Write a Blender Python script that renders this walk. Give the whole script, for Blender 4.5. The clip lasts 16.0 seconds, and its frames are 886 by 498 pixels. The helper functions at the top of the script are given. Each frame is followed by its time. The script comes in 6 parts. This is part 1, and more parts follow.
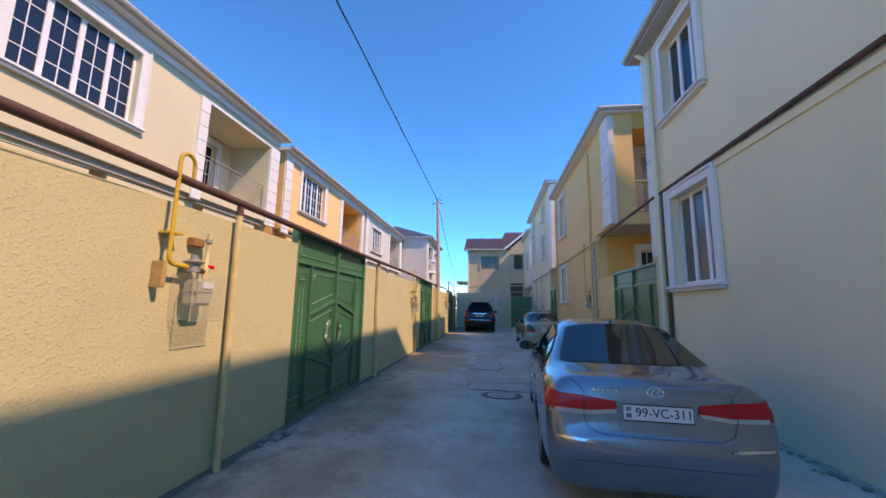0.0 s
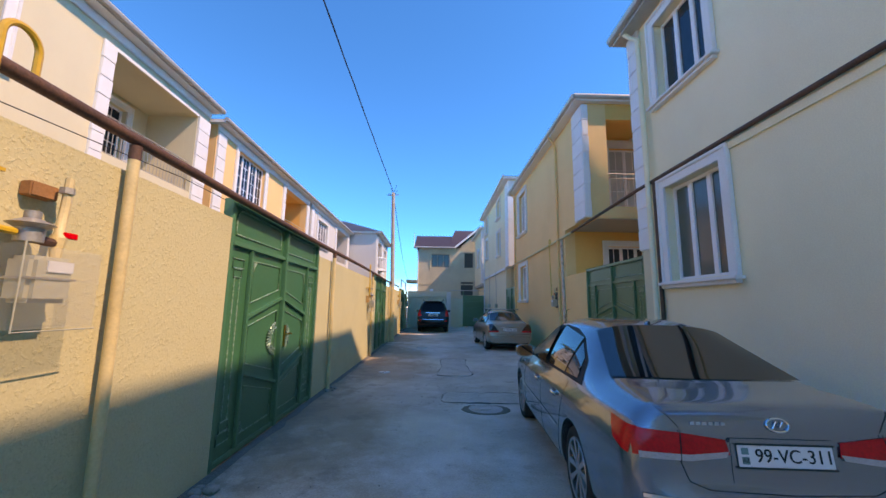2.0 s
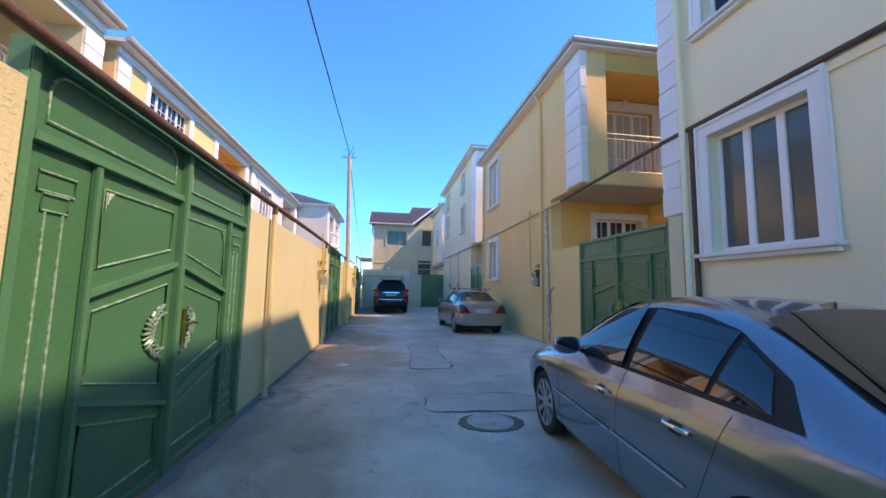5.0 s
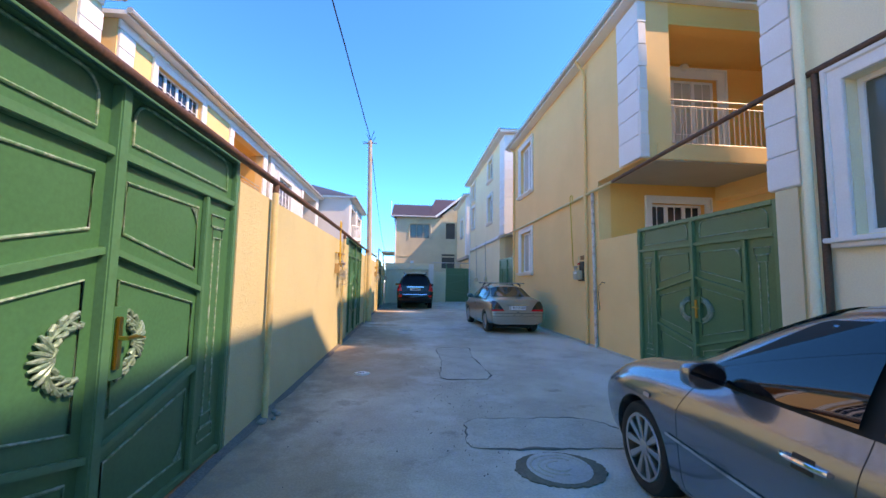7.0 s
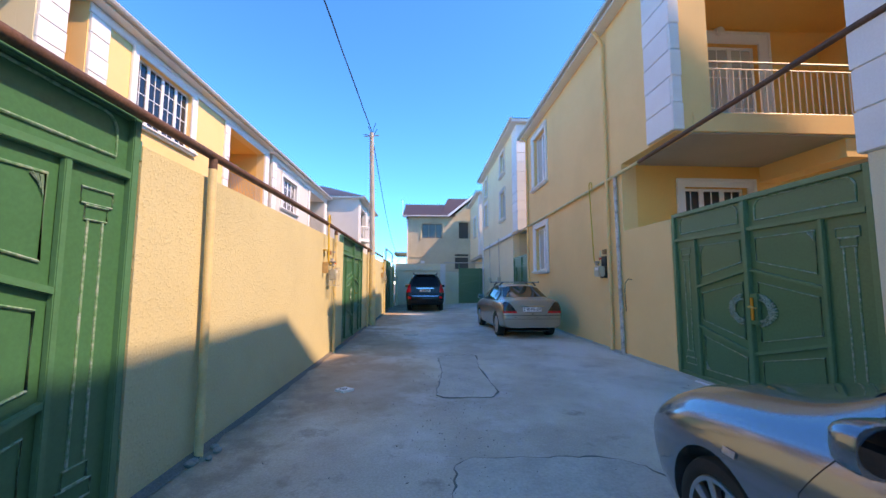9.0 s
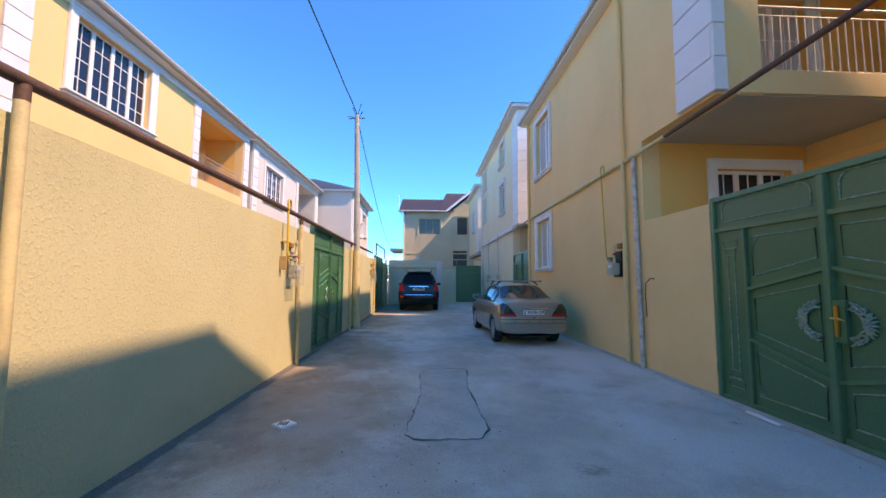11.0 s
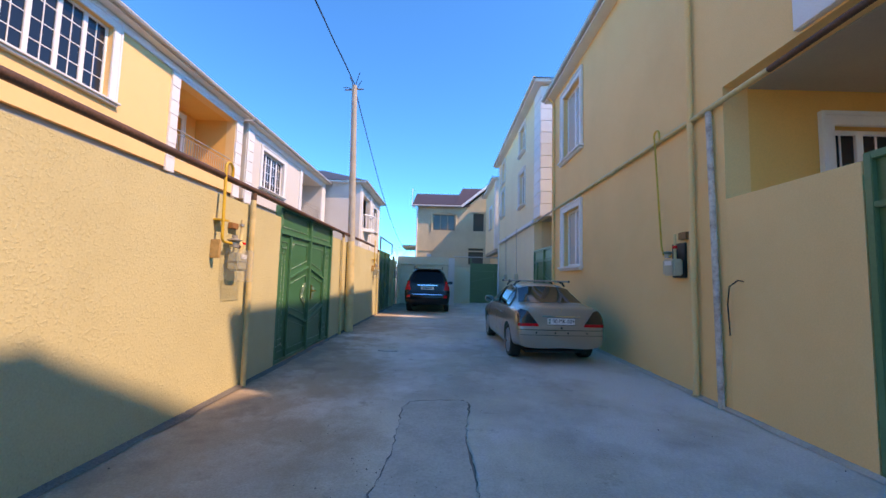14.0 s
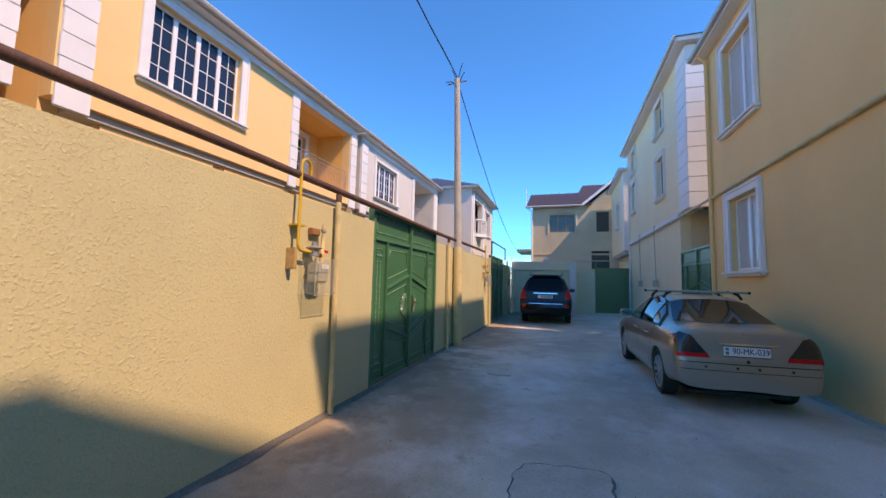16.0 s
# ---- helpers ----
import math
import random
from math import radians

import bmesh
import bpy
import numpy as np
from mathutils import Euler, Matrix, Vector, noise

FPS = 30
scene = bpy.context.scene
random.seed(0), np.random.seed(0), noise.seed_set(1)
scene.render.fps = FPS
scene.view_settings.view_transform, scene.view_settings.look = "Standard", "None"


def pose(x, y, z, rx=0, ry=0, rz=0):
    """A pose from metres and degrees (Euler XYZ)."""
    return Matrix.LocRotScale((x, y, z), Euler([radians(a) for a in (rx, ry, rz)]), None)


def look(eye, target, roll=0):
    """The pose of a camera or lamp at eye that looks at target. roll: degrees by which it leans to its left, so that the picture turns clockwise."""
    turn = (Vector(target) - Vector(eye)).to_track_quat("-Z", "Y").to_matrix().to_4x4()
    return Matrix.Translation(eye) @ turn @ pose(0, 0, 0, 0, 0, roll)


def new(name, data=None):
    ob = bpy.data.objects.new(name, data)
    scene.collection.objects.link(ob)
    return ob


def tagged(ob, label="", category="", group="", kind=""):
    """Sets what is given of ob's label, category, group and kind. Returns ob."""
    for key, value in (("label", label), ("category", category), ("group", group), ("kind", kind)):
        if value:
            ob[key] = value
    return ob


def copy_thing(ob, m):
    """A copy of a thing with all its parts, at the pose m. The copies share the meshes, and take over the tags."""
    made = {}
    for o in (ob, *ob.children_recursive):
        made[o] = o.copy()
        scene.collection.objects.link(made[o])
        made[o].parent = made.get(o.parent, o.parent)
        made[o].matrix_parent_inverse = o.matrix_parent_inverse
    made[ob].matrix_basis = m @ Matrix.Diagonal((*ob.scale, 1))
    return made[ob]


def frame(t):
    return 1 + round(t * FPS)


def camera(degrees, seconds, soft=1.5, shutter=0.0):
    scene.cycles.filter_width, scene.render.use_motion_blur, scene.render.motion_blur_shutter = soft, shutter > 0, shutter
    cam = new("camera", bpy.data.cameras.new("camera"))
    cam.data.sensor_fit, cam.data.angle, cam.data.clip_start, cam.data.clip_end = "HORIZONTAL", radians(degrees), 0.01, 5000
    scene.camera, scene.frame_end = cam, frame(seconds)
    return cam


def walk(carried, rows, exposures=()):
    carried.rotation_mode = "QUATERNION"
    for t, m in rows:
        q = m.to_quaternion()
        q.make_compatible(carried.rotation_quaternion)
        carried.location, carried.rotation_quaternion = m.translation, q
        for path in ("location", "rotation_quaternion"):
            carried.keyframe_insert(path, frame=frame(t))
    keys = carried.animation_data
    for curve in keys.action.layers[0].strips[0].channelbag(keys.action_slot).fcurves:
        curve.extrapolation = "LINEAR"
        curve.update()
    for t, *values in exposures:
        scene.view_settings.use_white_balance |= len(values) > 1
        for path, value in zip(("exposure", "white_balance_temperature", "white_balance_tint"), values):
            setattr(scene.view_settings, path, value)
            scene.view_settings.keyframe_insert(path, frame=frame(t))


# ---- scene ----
from mathutils import bvhtree

cam = camera(99.2, 16.0)
METRES, EYE, TILT, LEAN, TURN = 9.3, 1.5, 0.0, 0.0, 7.2
ROWS = [
    (0.0, 0.0, 0.0, 0.0, -0.16, 8.67, -1.07),
    (0.5, -0.0059, 0.031, -0.0041, -4.34, 8.8, -0.84),
    (1.0, -0.0135, 0.0664, -0.0007, -5.9, 8.82, -0.68),
    (1.5, -0.0329, 0.0975, 0.0019, -6.98, 8.77, -0.71),
    (2.0, -0.048, 0.1243, -0.0021, -8.57, 8.7, -0.82),
    (2.5, -0.0469, 0.1639, -0.0054, -10.81, 8.5, -0.9),
    (3.0, -0.0531, 0.1931, -0.0063, -13.25, 8.25, -0.92),
    (3.5, -0.0654, 0.2244, -0.0041, -15.2, 7.95, -0.99),
    (4.0, -0.069, 0.2546, -0.009, -16.17, 7.32, -0.95),
    (6.5, -0.0556, 0.4053, -0.0091, -13.72, 4.7, -1.1),
    (7.0, -0.0546, 0.4331, -0.0075, -12.52, 4.91, -0.99),
    (7.5, -0.048, 0.4581, -0.0078, -11.88, 5.12, -0.59),
    (8.0, -0.0294, 0.4814, -0.0107, -11.2, 5.21, -0.16),
    (8.5, -0.016, 0.5005, -0.0121, -10.11, 5.18, 0.03),
    (11.0, 0.0475, 0.6504, -0.0083, -9.85, 4.69, -0.4),
    (11.5, 0.0562, 0.671, -0.0097, -9.97, 4.71, -0.5),
    (12.0, 0.0702, 0.6994, -0.0119, -9.79, 4.75, -0.53),
    (12.5, 0.0813, 0.7253, -0.0107, -9.22, 4.79, -0.76),
    (13.0, 0.0848, 0.7598, -0.0124, -8.41, 4.74, -1.11),
    (13.5, 0.0898, 0.7912, -0.0094, -7.81, 4.61, -1.4),
    (14.0, 0.1056, 0.8261, -0.0105, -7.21, 4.51, -1.53),
    (14.5, 0.1127, 0.8493, -0.0084, -6.36, 4.47, -1.68),
    (15.0, 0.1141, 0.8827, -0.0055, -4.92, 4.6, -1.64),
    (15.5, 0.1152, 0.9127, -0.0039, -0.8, 4.74, -1.49),
    (16.0, 0.1171, 0.9449, -0.0023, 10.3, 4.87, -1.35),
]
walk(cam, [(t, pose(0, 0, EYE, TILT, LEAN, TURN) @ pose(METRES * x, METRES * y, METRES * z, 90 + pitch, roll, yaw)) for t, x, y, z, yaw, pitch, roll in ROWS],
     exposures=[(0.0, 1.86, 11300, 34), (3.5, 2.14, 11300, 34), (7.2, 2.5, 11300, 34), (11.5, 2.2, 11300, 34), (13.5, 2.2, 11300, 34), (16.0, 1.9, 11300, 34)])

# ---- light: afternoon sun from the east side of the lane, clear sky ----
SUN = Vector((1.0, -0.365, 1.125)).normalized()
world = bpy.data.worlds.new("sky_world")
scene.world = world
world.use_nodes = True
wn = world.node_tree.nodes
sky = wn.new("ShaderNodeTexSky")
sky.sky_type = "NISHITA"
sky.sun_disc = False
sky.sun_elevation = math.asin(SUN.z)
sky.sun_rotation = math.atan2(SUN.x, SUN.y)
sky.altitude = 800
sky.air_density = 0.7
sky.dust_density = 0.0
sky.ozone_density = 8.0
rich = wn.new("ShaderNodeHueSaturation")
rich.inputs["Saturation"].default_value = 1.48
world.node_tree.links.new(sky.outputs[0], rich.inputs["Color"])
world.node_tree.links.new(rich.outputs[0], wn["Background"].inputs[0])
wn["Background"].inputs[1].default_value = 0.15
sun_data = bpy.data.lights.new("sun", "SUN")
sun_data.energy = 1.05
sun_data.angle = radians(0.9)
sun_data.color = (1.0, 0.95, 0.86)
sun = new("sun", sun_data)
sun.matrix_basis = look((30, -12, 40), Vector((30, -12, 40)) - SUN * 10)


# ---- materials ----
def mat(name, colour, rough=0.7, metal=0.0, grain=(40, 0.06), stain=(1.2, 0.12), bump=0.0, bump_scale=30, coat=0.0,
        tint=None, piece=0.0, detail=6, lump=None, spec=0.5, blotch=None):
    """A procedural material: base colour with fine grain and larger stains, bump, and a random shade per piece."""
    m = bpy.data.materials.new(name)
    m.use_nodes = True
    nt, nd = m.node_tree, m.node_tree.nodes
    p = nd["Principled BSDF"]
    p.inputs["Roughness"].default_value = rough
    p.inputs["Metallic"].default_value = metal
    p.inputs["Coat Weight"].default_value = coat
    p.inputs["Coat Roughness"].default_value = 0.04
    p.inputs["Specular IOR Level"].default_value = spec
    tc = nd.new("ShaderNodeTexCoord")
    n1 = nd.new("ShaderNodeTexNoise")
    n1.inputs["Scale"].default_value, n1.inputs["Detail"].default_value = grain[0], detail
    n2 = nd.new("ShaderNodeTexNoise")
    n2.inputs["Scale"].default_value, n2.inputs["Detail"].default_value = stain[0], 5
    n2.inputs["Roughness"].default_value = 0.62
    for n in (n1, n2):
        nt.links.new(tc.outputs["Object"], n.inputs["Vector"])
    dark = tint or tuple(c * 0.62 for c in colour)
    mix = nd.new("ShaderNodeMix")
    mix.data_type = "RGBA"
    mix.inputs[6].default_value, mix.inputs[7].default_value = (*colour, 1), (*dark, 1)
    ramp = nd.new("ShaderNodeMapRange")
    ramp.inputs[1].default_value, ramp.inputs[2].default_value = 0.42, 0.72
    ramp.inputs[3].default_value, ramp.inputs[4].default_value = 0.0, min(1.0, stain[1] * 3)
    nt.links.new(n2.outputs[0], ramp.inputs[0])
    nt.links.new(ramp.outputs[0], mix.inputs[0])
    base = mix.outputs[2]
    if blotch:
        # large irregular blotches of another colour: (scale, colour, from, to, seed)
        for scale, col, lo, hi, seed in blotch:
            n4 = nd.new("ShaderNodeTexNoise")
            n4.noise_dimensions = "4D"
            n4.inputs["W"].default_value = seed
            n4.inputs["Scale"].default_value, n4.inputs["Detail"].default_value, n4.inputs["Roughness"].default_value = scale, 9, 0.66
            nt.links.new(tc.outputs["Object"], n4.inputs["Vector"])
            r4 = nd.new("ShaderNodeMapRange")
            r4.inputs[1].default_value, r4.inputs[2].default_value, r4.inputs[4].default_value = lo, hi, 0.8
            nt.links.new(n4.outputs[0], r4.inputs[0])
            m4 = nd.new("ShaderNodeMix")
            m4.data_type = "RGBA"
            m4.inputs[7].default_value = (*col, 1)
            nt.links.new(r4.outputs[0], m4.inputs[0])
            nt.links.new(base, m4.inputs[6])
            base = m4.outputs[2]
    hsv = nd.new("ShaderNodeHueSaturation")
    val = nd.new("ShaderNodeMapRange")
    val.inputs[1].default_value, val.inputs[2].default_value = 0.3, 0.7
    val.inputs[3].default_value, val.inputs[4].default_value = 1 - grain[1], 1 + grain[1]
    nt.links.new(n1.outputs[0], val.inputs[0])
    last = val.outputs[0]
    if piece:
        info = nd.new("ShaderNodeObjectInfo")
        pm = nd.new("ShaderNodeMapRange")
        pm.inputs[3].default_value, pm.inputs[4].default_value = 1 - piece, 1 + piece
        nt.links.new(info.outputs["Random"], pm.inputs[0])
        mul = nd.new("ShaderNodeMath")
        mul.operation = "MULTIPLY"
        nt.links.new(last, mul.inputs[0])
        nt.links.new(pm.outputs[0], mul.inputs[1])
        last = mul.outputs[0]
    nt.links.new(last, hsv.inputs["Value"])
    nt.links.new(base, hsv.inputs["Color"])
    nt.links.new(hsv.outputs[0], p.inputs["Base Color"])
    if bump:
        bn = nd.new("ShaderNodeBump")
        bn.inputs["Strength"].default_value = bump
        bn.inputs["Distance"].default_value = 0.012
        n3 = nd.new("ShaderNodeTexNoise")
        n3.inputs["Scale"].default_value, n3.inputs["Detail"].default_value = bump_scale, 4
        nt.links.new(tc.outputs["Object"], n3.inputs["Vector"])
        height = n3.outputs[0]
        if lump:
            # flattened trowel lumps with clear edges
            lm = nd.new("ShaderNodeMapRange")
            lm.inputs[1].default_value, lm.inputs[2].default_value = lump
            nt.links.new(height, lm.inputs[0])
            height = lm.outputs[0]
        nt.links.new(height, bn.inputs["Height"])
        nt.links.new(bn.outputs[0], p.inputs["Normal"])
    return m


def glass_mat(name, colour=(0.02, 0.03, 0.045), rough=0.03, through_amount=0.0, alpha=1.0, spec=0.5):
    m = bpy.data.materials.new(name)
    m.use_nodes = True
    p = m.node_tree.nodes["Principled BSDF"]
    p.inputs["Base Color"].default_value = (*colour, 1)
    p.inputs["Roughness"].default_value = rough
    p.inputs["Transmission Weight"].default_value = through_amount
    p.inputs["IOR"].default_value = 1.5
    p.inputs["Alpha"].default_value = alpha
    p.inputs["Specular IOR Level"].default_value = spec
    return m


M = dict(
    wall_stucco=mat("cream_rough_stucco", (0.60, 0.53, 0.30), 0.85, grain=(60, 0.07), stain=(0.9, 0.10), bump=0.36, bump_scale=47, lump=(0.52, 0.68)),
    cream=mat("cream_smooth_render", (0.92, 0.80, 0.55), 0.85, grain=(70, 0.05), stain=(0.7, 0.06), bump=0.12, bump_scale=90),
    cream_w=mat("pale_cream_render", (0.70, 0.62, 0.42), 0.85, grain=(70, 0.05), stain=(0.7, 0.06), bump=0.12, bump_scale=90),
    apricot=mat("apricot_render", (0.96, 0.605, 0.275), 0.85, grain=(70, 0.05), stain=(0.6, 0.07), bump=0.12, bump_scale=90),
    orange=mat("orange_yellow_render", (0.93, 0.50, 0.15), 0.85, grain=(70, 0.05), stain=(0.6, 0.06), bump=0.12, bump_scale=90),
    greywhite=mat("off_white_render", (0.66, 0.63, 0.58), 0.85, grain=(70, 0.05), stain=(0.6, 0.06), bump=0.12, bump_scale=90),
    ivory=mat("ivory_render", (0.86, 0.73, 0.48), 0.85, grain=(70, 0.05), stain=(0.6, 0.06), bump=0.12, bump_scale=90),
    bare=mat("bare_cement_render", (0.60, 0.51, 0.35), 0.9, grain=(30, 0.10), stain=(0.5, 0.25), bump=0.2, bump_scale=40, tint=(0.42, 0.36, 0.26)),
    white=mat("white_paint", (0.78, 0.78, 0.76), 0.6, grain=(50, 0.03), stain=(1.5, 0.05), bump=0.05, piece=0.03),
    plastic=mat("white_window_plastic", (0.82, 0.82, 0.82), 0.35, grain=(50, 0.02), stain=(2, 0.03)),
    gutter=mat("grey_gutter_metal", (0.50, 0.48, 0.44), 0.45, 0.2, grain=(40, 0.05), stain=(2, 0.15)),
    pipe_cream=mat("cream_painted_pipe", (0.72, 0.56, 0.28), 0.5, grain=(60, 0.06), stain=(5, 0.2), bump=0.08),
    pipe_yellow=mat("yellow_gas_pipe", (0.72, 0.42, 0.04), 0.4, grain=(60, 0.06), stain=(6, 0.15), tint=(0.45, 0.25, 0.05)),
    rust=mat("rusty_brown_pipe", (0.115, 0.058, 0.04), 0.65, 0.2, grain=(60, 0.25), stain=(5, 0.25), bump=0.2, bump_scale=60, tint=(0.20, 0.09, 0.05)),
    pipe_white=mat("flaking_white_pipe", (0.62, 0.58, 0.52), 0.6, grain=(30, 0.1), stain=(9, 0.3), tint=(0.25, 0.18, 0.14), bump=0.1),
    green=mat("green_gate_paint", (0.036, 0.17, 0.078), 0.30, grain=(40, 0.10), stain=(1.6, 0.12), bump=0.03, bump_scale=60, tint=(0.03, 0.14, 0.06)),
    green_rail=mat("green_gate_rail_paint", (0.055, 0.21, 0.105), 0.28, grain=(40, 0.08), stain=(3, 0.1)),
    green_bead=mat("worn_green_bead", (0.09, 0.26, 0.13), 0.4, grain=(60, 0.2), stain=(25, 0.3), tint=(0.4, 0.48, 0.42)),
    silver_orn=mat("silver_brushed_ornament", (0.15, 0.29, 0.20), 0.40, 0.30, grain=(60, 0.25), stain=(30, 0.3), tint=(0.30, 0.40, 0.34)),
    brass=mat("brass", (0.72, 0.42, 0.12), 0.28, 1.0, grain=(40, 0.05), stain=(10, 0.1)),
    brick=mat("red_brick", (0.40, 0.18, 0.07), 0.9, grain=(50, 0.15), stain=(9, 0.2), bump=0.3),
    grey_metal=mat("grey_cast_metal", (0.42, 0.40, 0.36), 0.45, 0.5, grain=(50, 0.1), stain=(10, 0.2)),
    meter_grey=mat("meter_body_grey", (0.46, 0.44, 0.32), 0.45, grain=(50, 0.05), stain=(8, 0.1)),
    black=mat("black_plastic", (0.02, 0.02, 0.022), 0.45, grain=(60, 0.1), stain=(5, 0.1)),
    road=mat("dusty_concrete_road", (0.60, 0.535, 0.415), 0.88, grain=(55, 0.13), stain=(0.5, 0.33), bump=0.35, bump_scale=70, tint=(0.34, 0.30, 0.25), detail=10, blotch=[(0.42, (0.42, 0.345, 0.265), 0.47, 0.60, 3.0), (0.6, (0.68, 0.645, 0.59), 0.52, 0.66, 9.0), (2.6, (0.27, 0.215, 0.165), 0.58, 0.68, 5.0)]),
    patch=mat("fresh_concrete_patch", (0.50, 0.46, 0.375), 0.9, grain=(45, 0.12), stain=(2.5, 0.2), bump=0.4, bump_scale=50, detail=10),
    crack=mat("dark_crack", (0.17, 0.155, 0.14), 0.95, grain=(80, 0.2), stain=(9, 0.2), bump=0.4),
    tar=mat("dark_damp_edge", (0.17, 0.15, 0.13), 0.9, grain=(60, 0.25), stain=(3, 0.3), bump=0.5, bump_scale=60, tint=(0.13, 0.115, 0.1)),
    dust=mat("pale_cement_dust", (0.5, 0.47, 0.42), 0.95, grain=(50, 0.1), stain=(2, 0.2), bump=0.2),
    mud=mat("brown_mud", (0.20, 0.15, 0.105), 0.9, grain=(50, 0.2), stain=(4, 0.25), bump=0.4),
    stone=mat("grey_stone", (0.30, 0.28, 0.25), 0.9, grain=(40, 0.15), stain=(8, 0.2), bump=0.4),
    soil=mat("bare_soil", (0.22, 0.18, 0.13), 0.95, grain=(20, 0.2), stain=(0.2, 0.25), bump=0.4),
    roof=mat("brown_metal_roof", (0.085, 0.045, 0.035), 0.5, grain=(20, 0.1), stain=(0.6, 0.1)),
    roof_dark=mat("dark_roof_sheet", (0.07, 0.065, 0.07), 0.5, grain=(20, 0.1), stain=(0.6, 0.1)),
    pole=mat("weathered_concrete_pole", (0.50, 0.45, 0.37), 0.85, grain=(50, 0.12), stain=(4, 0.2), bump=0.2),
    cable=mat("black_cable", (0.015, 0.015, 0.018), 0.6),
    soffit=mat("grey_soffit", (0.46, 0.42, 0.36), 0.85, grain=(50, 0.05), stain=(1, 0.1)),
    beige_door=mat("cream_garage_door_paint", (0.72, 0.62, 0.42), 0.5, grain=(40, 0.04), stain=(1.5, 0.08)),
    brown_frame=mat("brown_window_frame", (0.26, 0.19, 0.12), 0.5, grain=(40, 0.05), stain=(3, 0.1)),
    wood=mat("raw_wood_block", (0.55, 0.33, 0.13), 0.8, grain=(30, 0.15), stain=(12, 0.25), bump=0.2),
    rail=mat("grey_balcony_rail", (0.48, 0.45, 0.40), 0.45, 0.4, grain=(50, 0.05), stain=(6, 0.1)),
    curtain=mat("white_curtain", (0.62, 0.62, 0.60), 0.9, grain=(30, 0.05), stain=(3, 0.1)),
    # dark colour that paints in the dimness of unlit interiors
    room_shade=mat("unlit_room_colour", (0.10, 0.09, 0.08), 0.9),
    twig=mat("bare_twigs", (0.16, 0.12, 0.09), 0.9),
    pane=glass_mat("window_glass", (0.015, 0.022, 0.035)),
    pane_frost=glass_mat("frosted_window_glass", (0.10, 0.12, 0.10), 0.12),
    clear=glass_mat("clear_cover_plastic", (0.62, 0.60, 0.52), 0.08, 0.0, 0.10),
    # pale base for light curtains, with bright reflections put into the colour too
    pane_pale=glass_mat("curtain_and_reflection_glass", (0.48, 0.50, 0.48), 0.05),
    car_glass=glass_mat("tinted_car_glass", (0.004, 0.005, 0.007), 0.02, spec=0.95),
    suv_glass=glass_mat("black_rear_glass", (0.003, 0.003, 0.004), 0.05, spec=0.15),
    paint_blue=mat("blue_grey_metallic_paint", (0.18, 0.245, 0.30), 0.20, 0.75, grain=(400, 0.05), stain=(1, 0.02), coat=1.0),
    paint_gold=mat("champagne_metallic_paint", (0.36, 0.325, 0.27), 0.28, 0.55, grain=(400, 0.05), stain=(1, 0.03), coat=0.8),
    paint_black=mat("black_car_paint", (0.008, 0.008, 0.010), 0.22, 0.0, grain=(400, 0.05), stain=(1, 0.02), coat=0.2, spec=0.25),
    chrome=mat("chrome", (0.75, 0.75, 0.75), 0.12, 1.0, grain=(50, 0.02), stain=(5, 0.02)),
    alloy=mat("silver_alloy", (0.55, 0.55, 0.55), 0.3, 0.85, grain=(50, 0.03), stain=(5, 0.06)),
    rubber=mat("tyre_rubber", (0.022, 0.022, 0.022), 0.8, grain=(60, 0.2), stain=(6, 0.2)),
    lamp_red=mat("red_tail_lens", (0.85, 0.008, 0.014), 0.15, grain=(60, 0.12), stain=(9, 0.1), coat=0.15, spec=0.3),
    lamp_clear=mat("clear_tail_lens", (0.50, 0.42, 0.40), 0.15, grain=(90, 0.15), stain=(9, 0.1), coat=1.0),
    lamp_dark=mat("dark_tail_lens", (0.035, 0.006, 0.008), 0.12, coat=1.0),
    plate=mat("white_number_plate", (0.78, 0.78, 0.76), 0.4, grain=(50, 0.02), stain=(9, 0.04)),
    ink=mat("black_ink", (0.01, 0.01, 0.012), 0.5),
    seam=mat("black_seam", (0.012, 0.012, 0.012), 0.7),
    flag=mat("flag_blue_green", (0.10, 0.28, 0.26), 0.5),
)


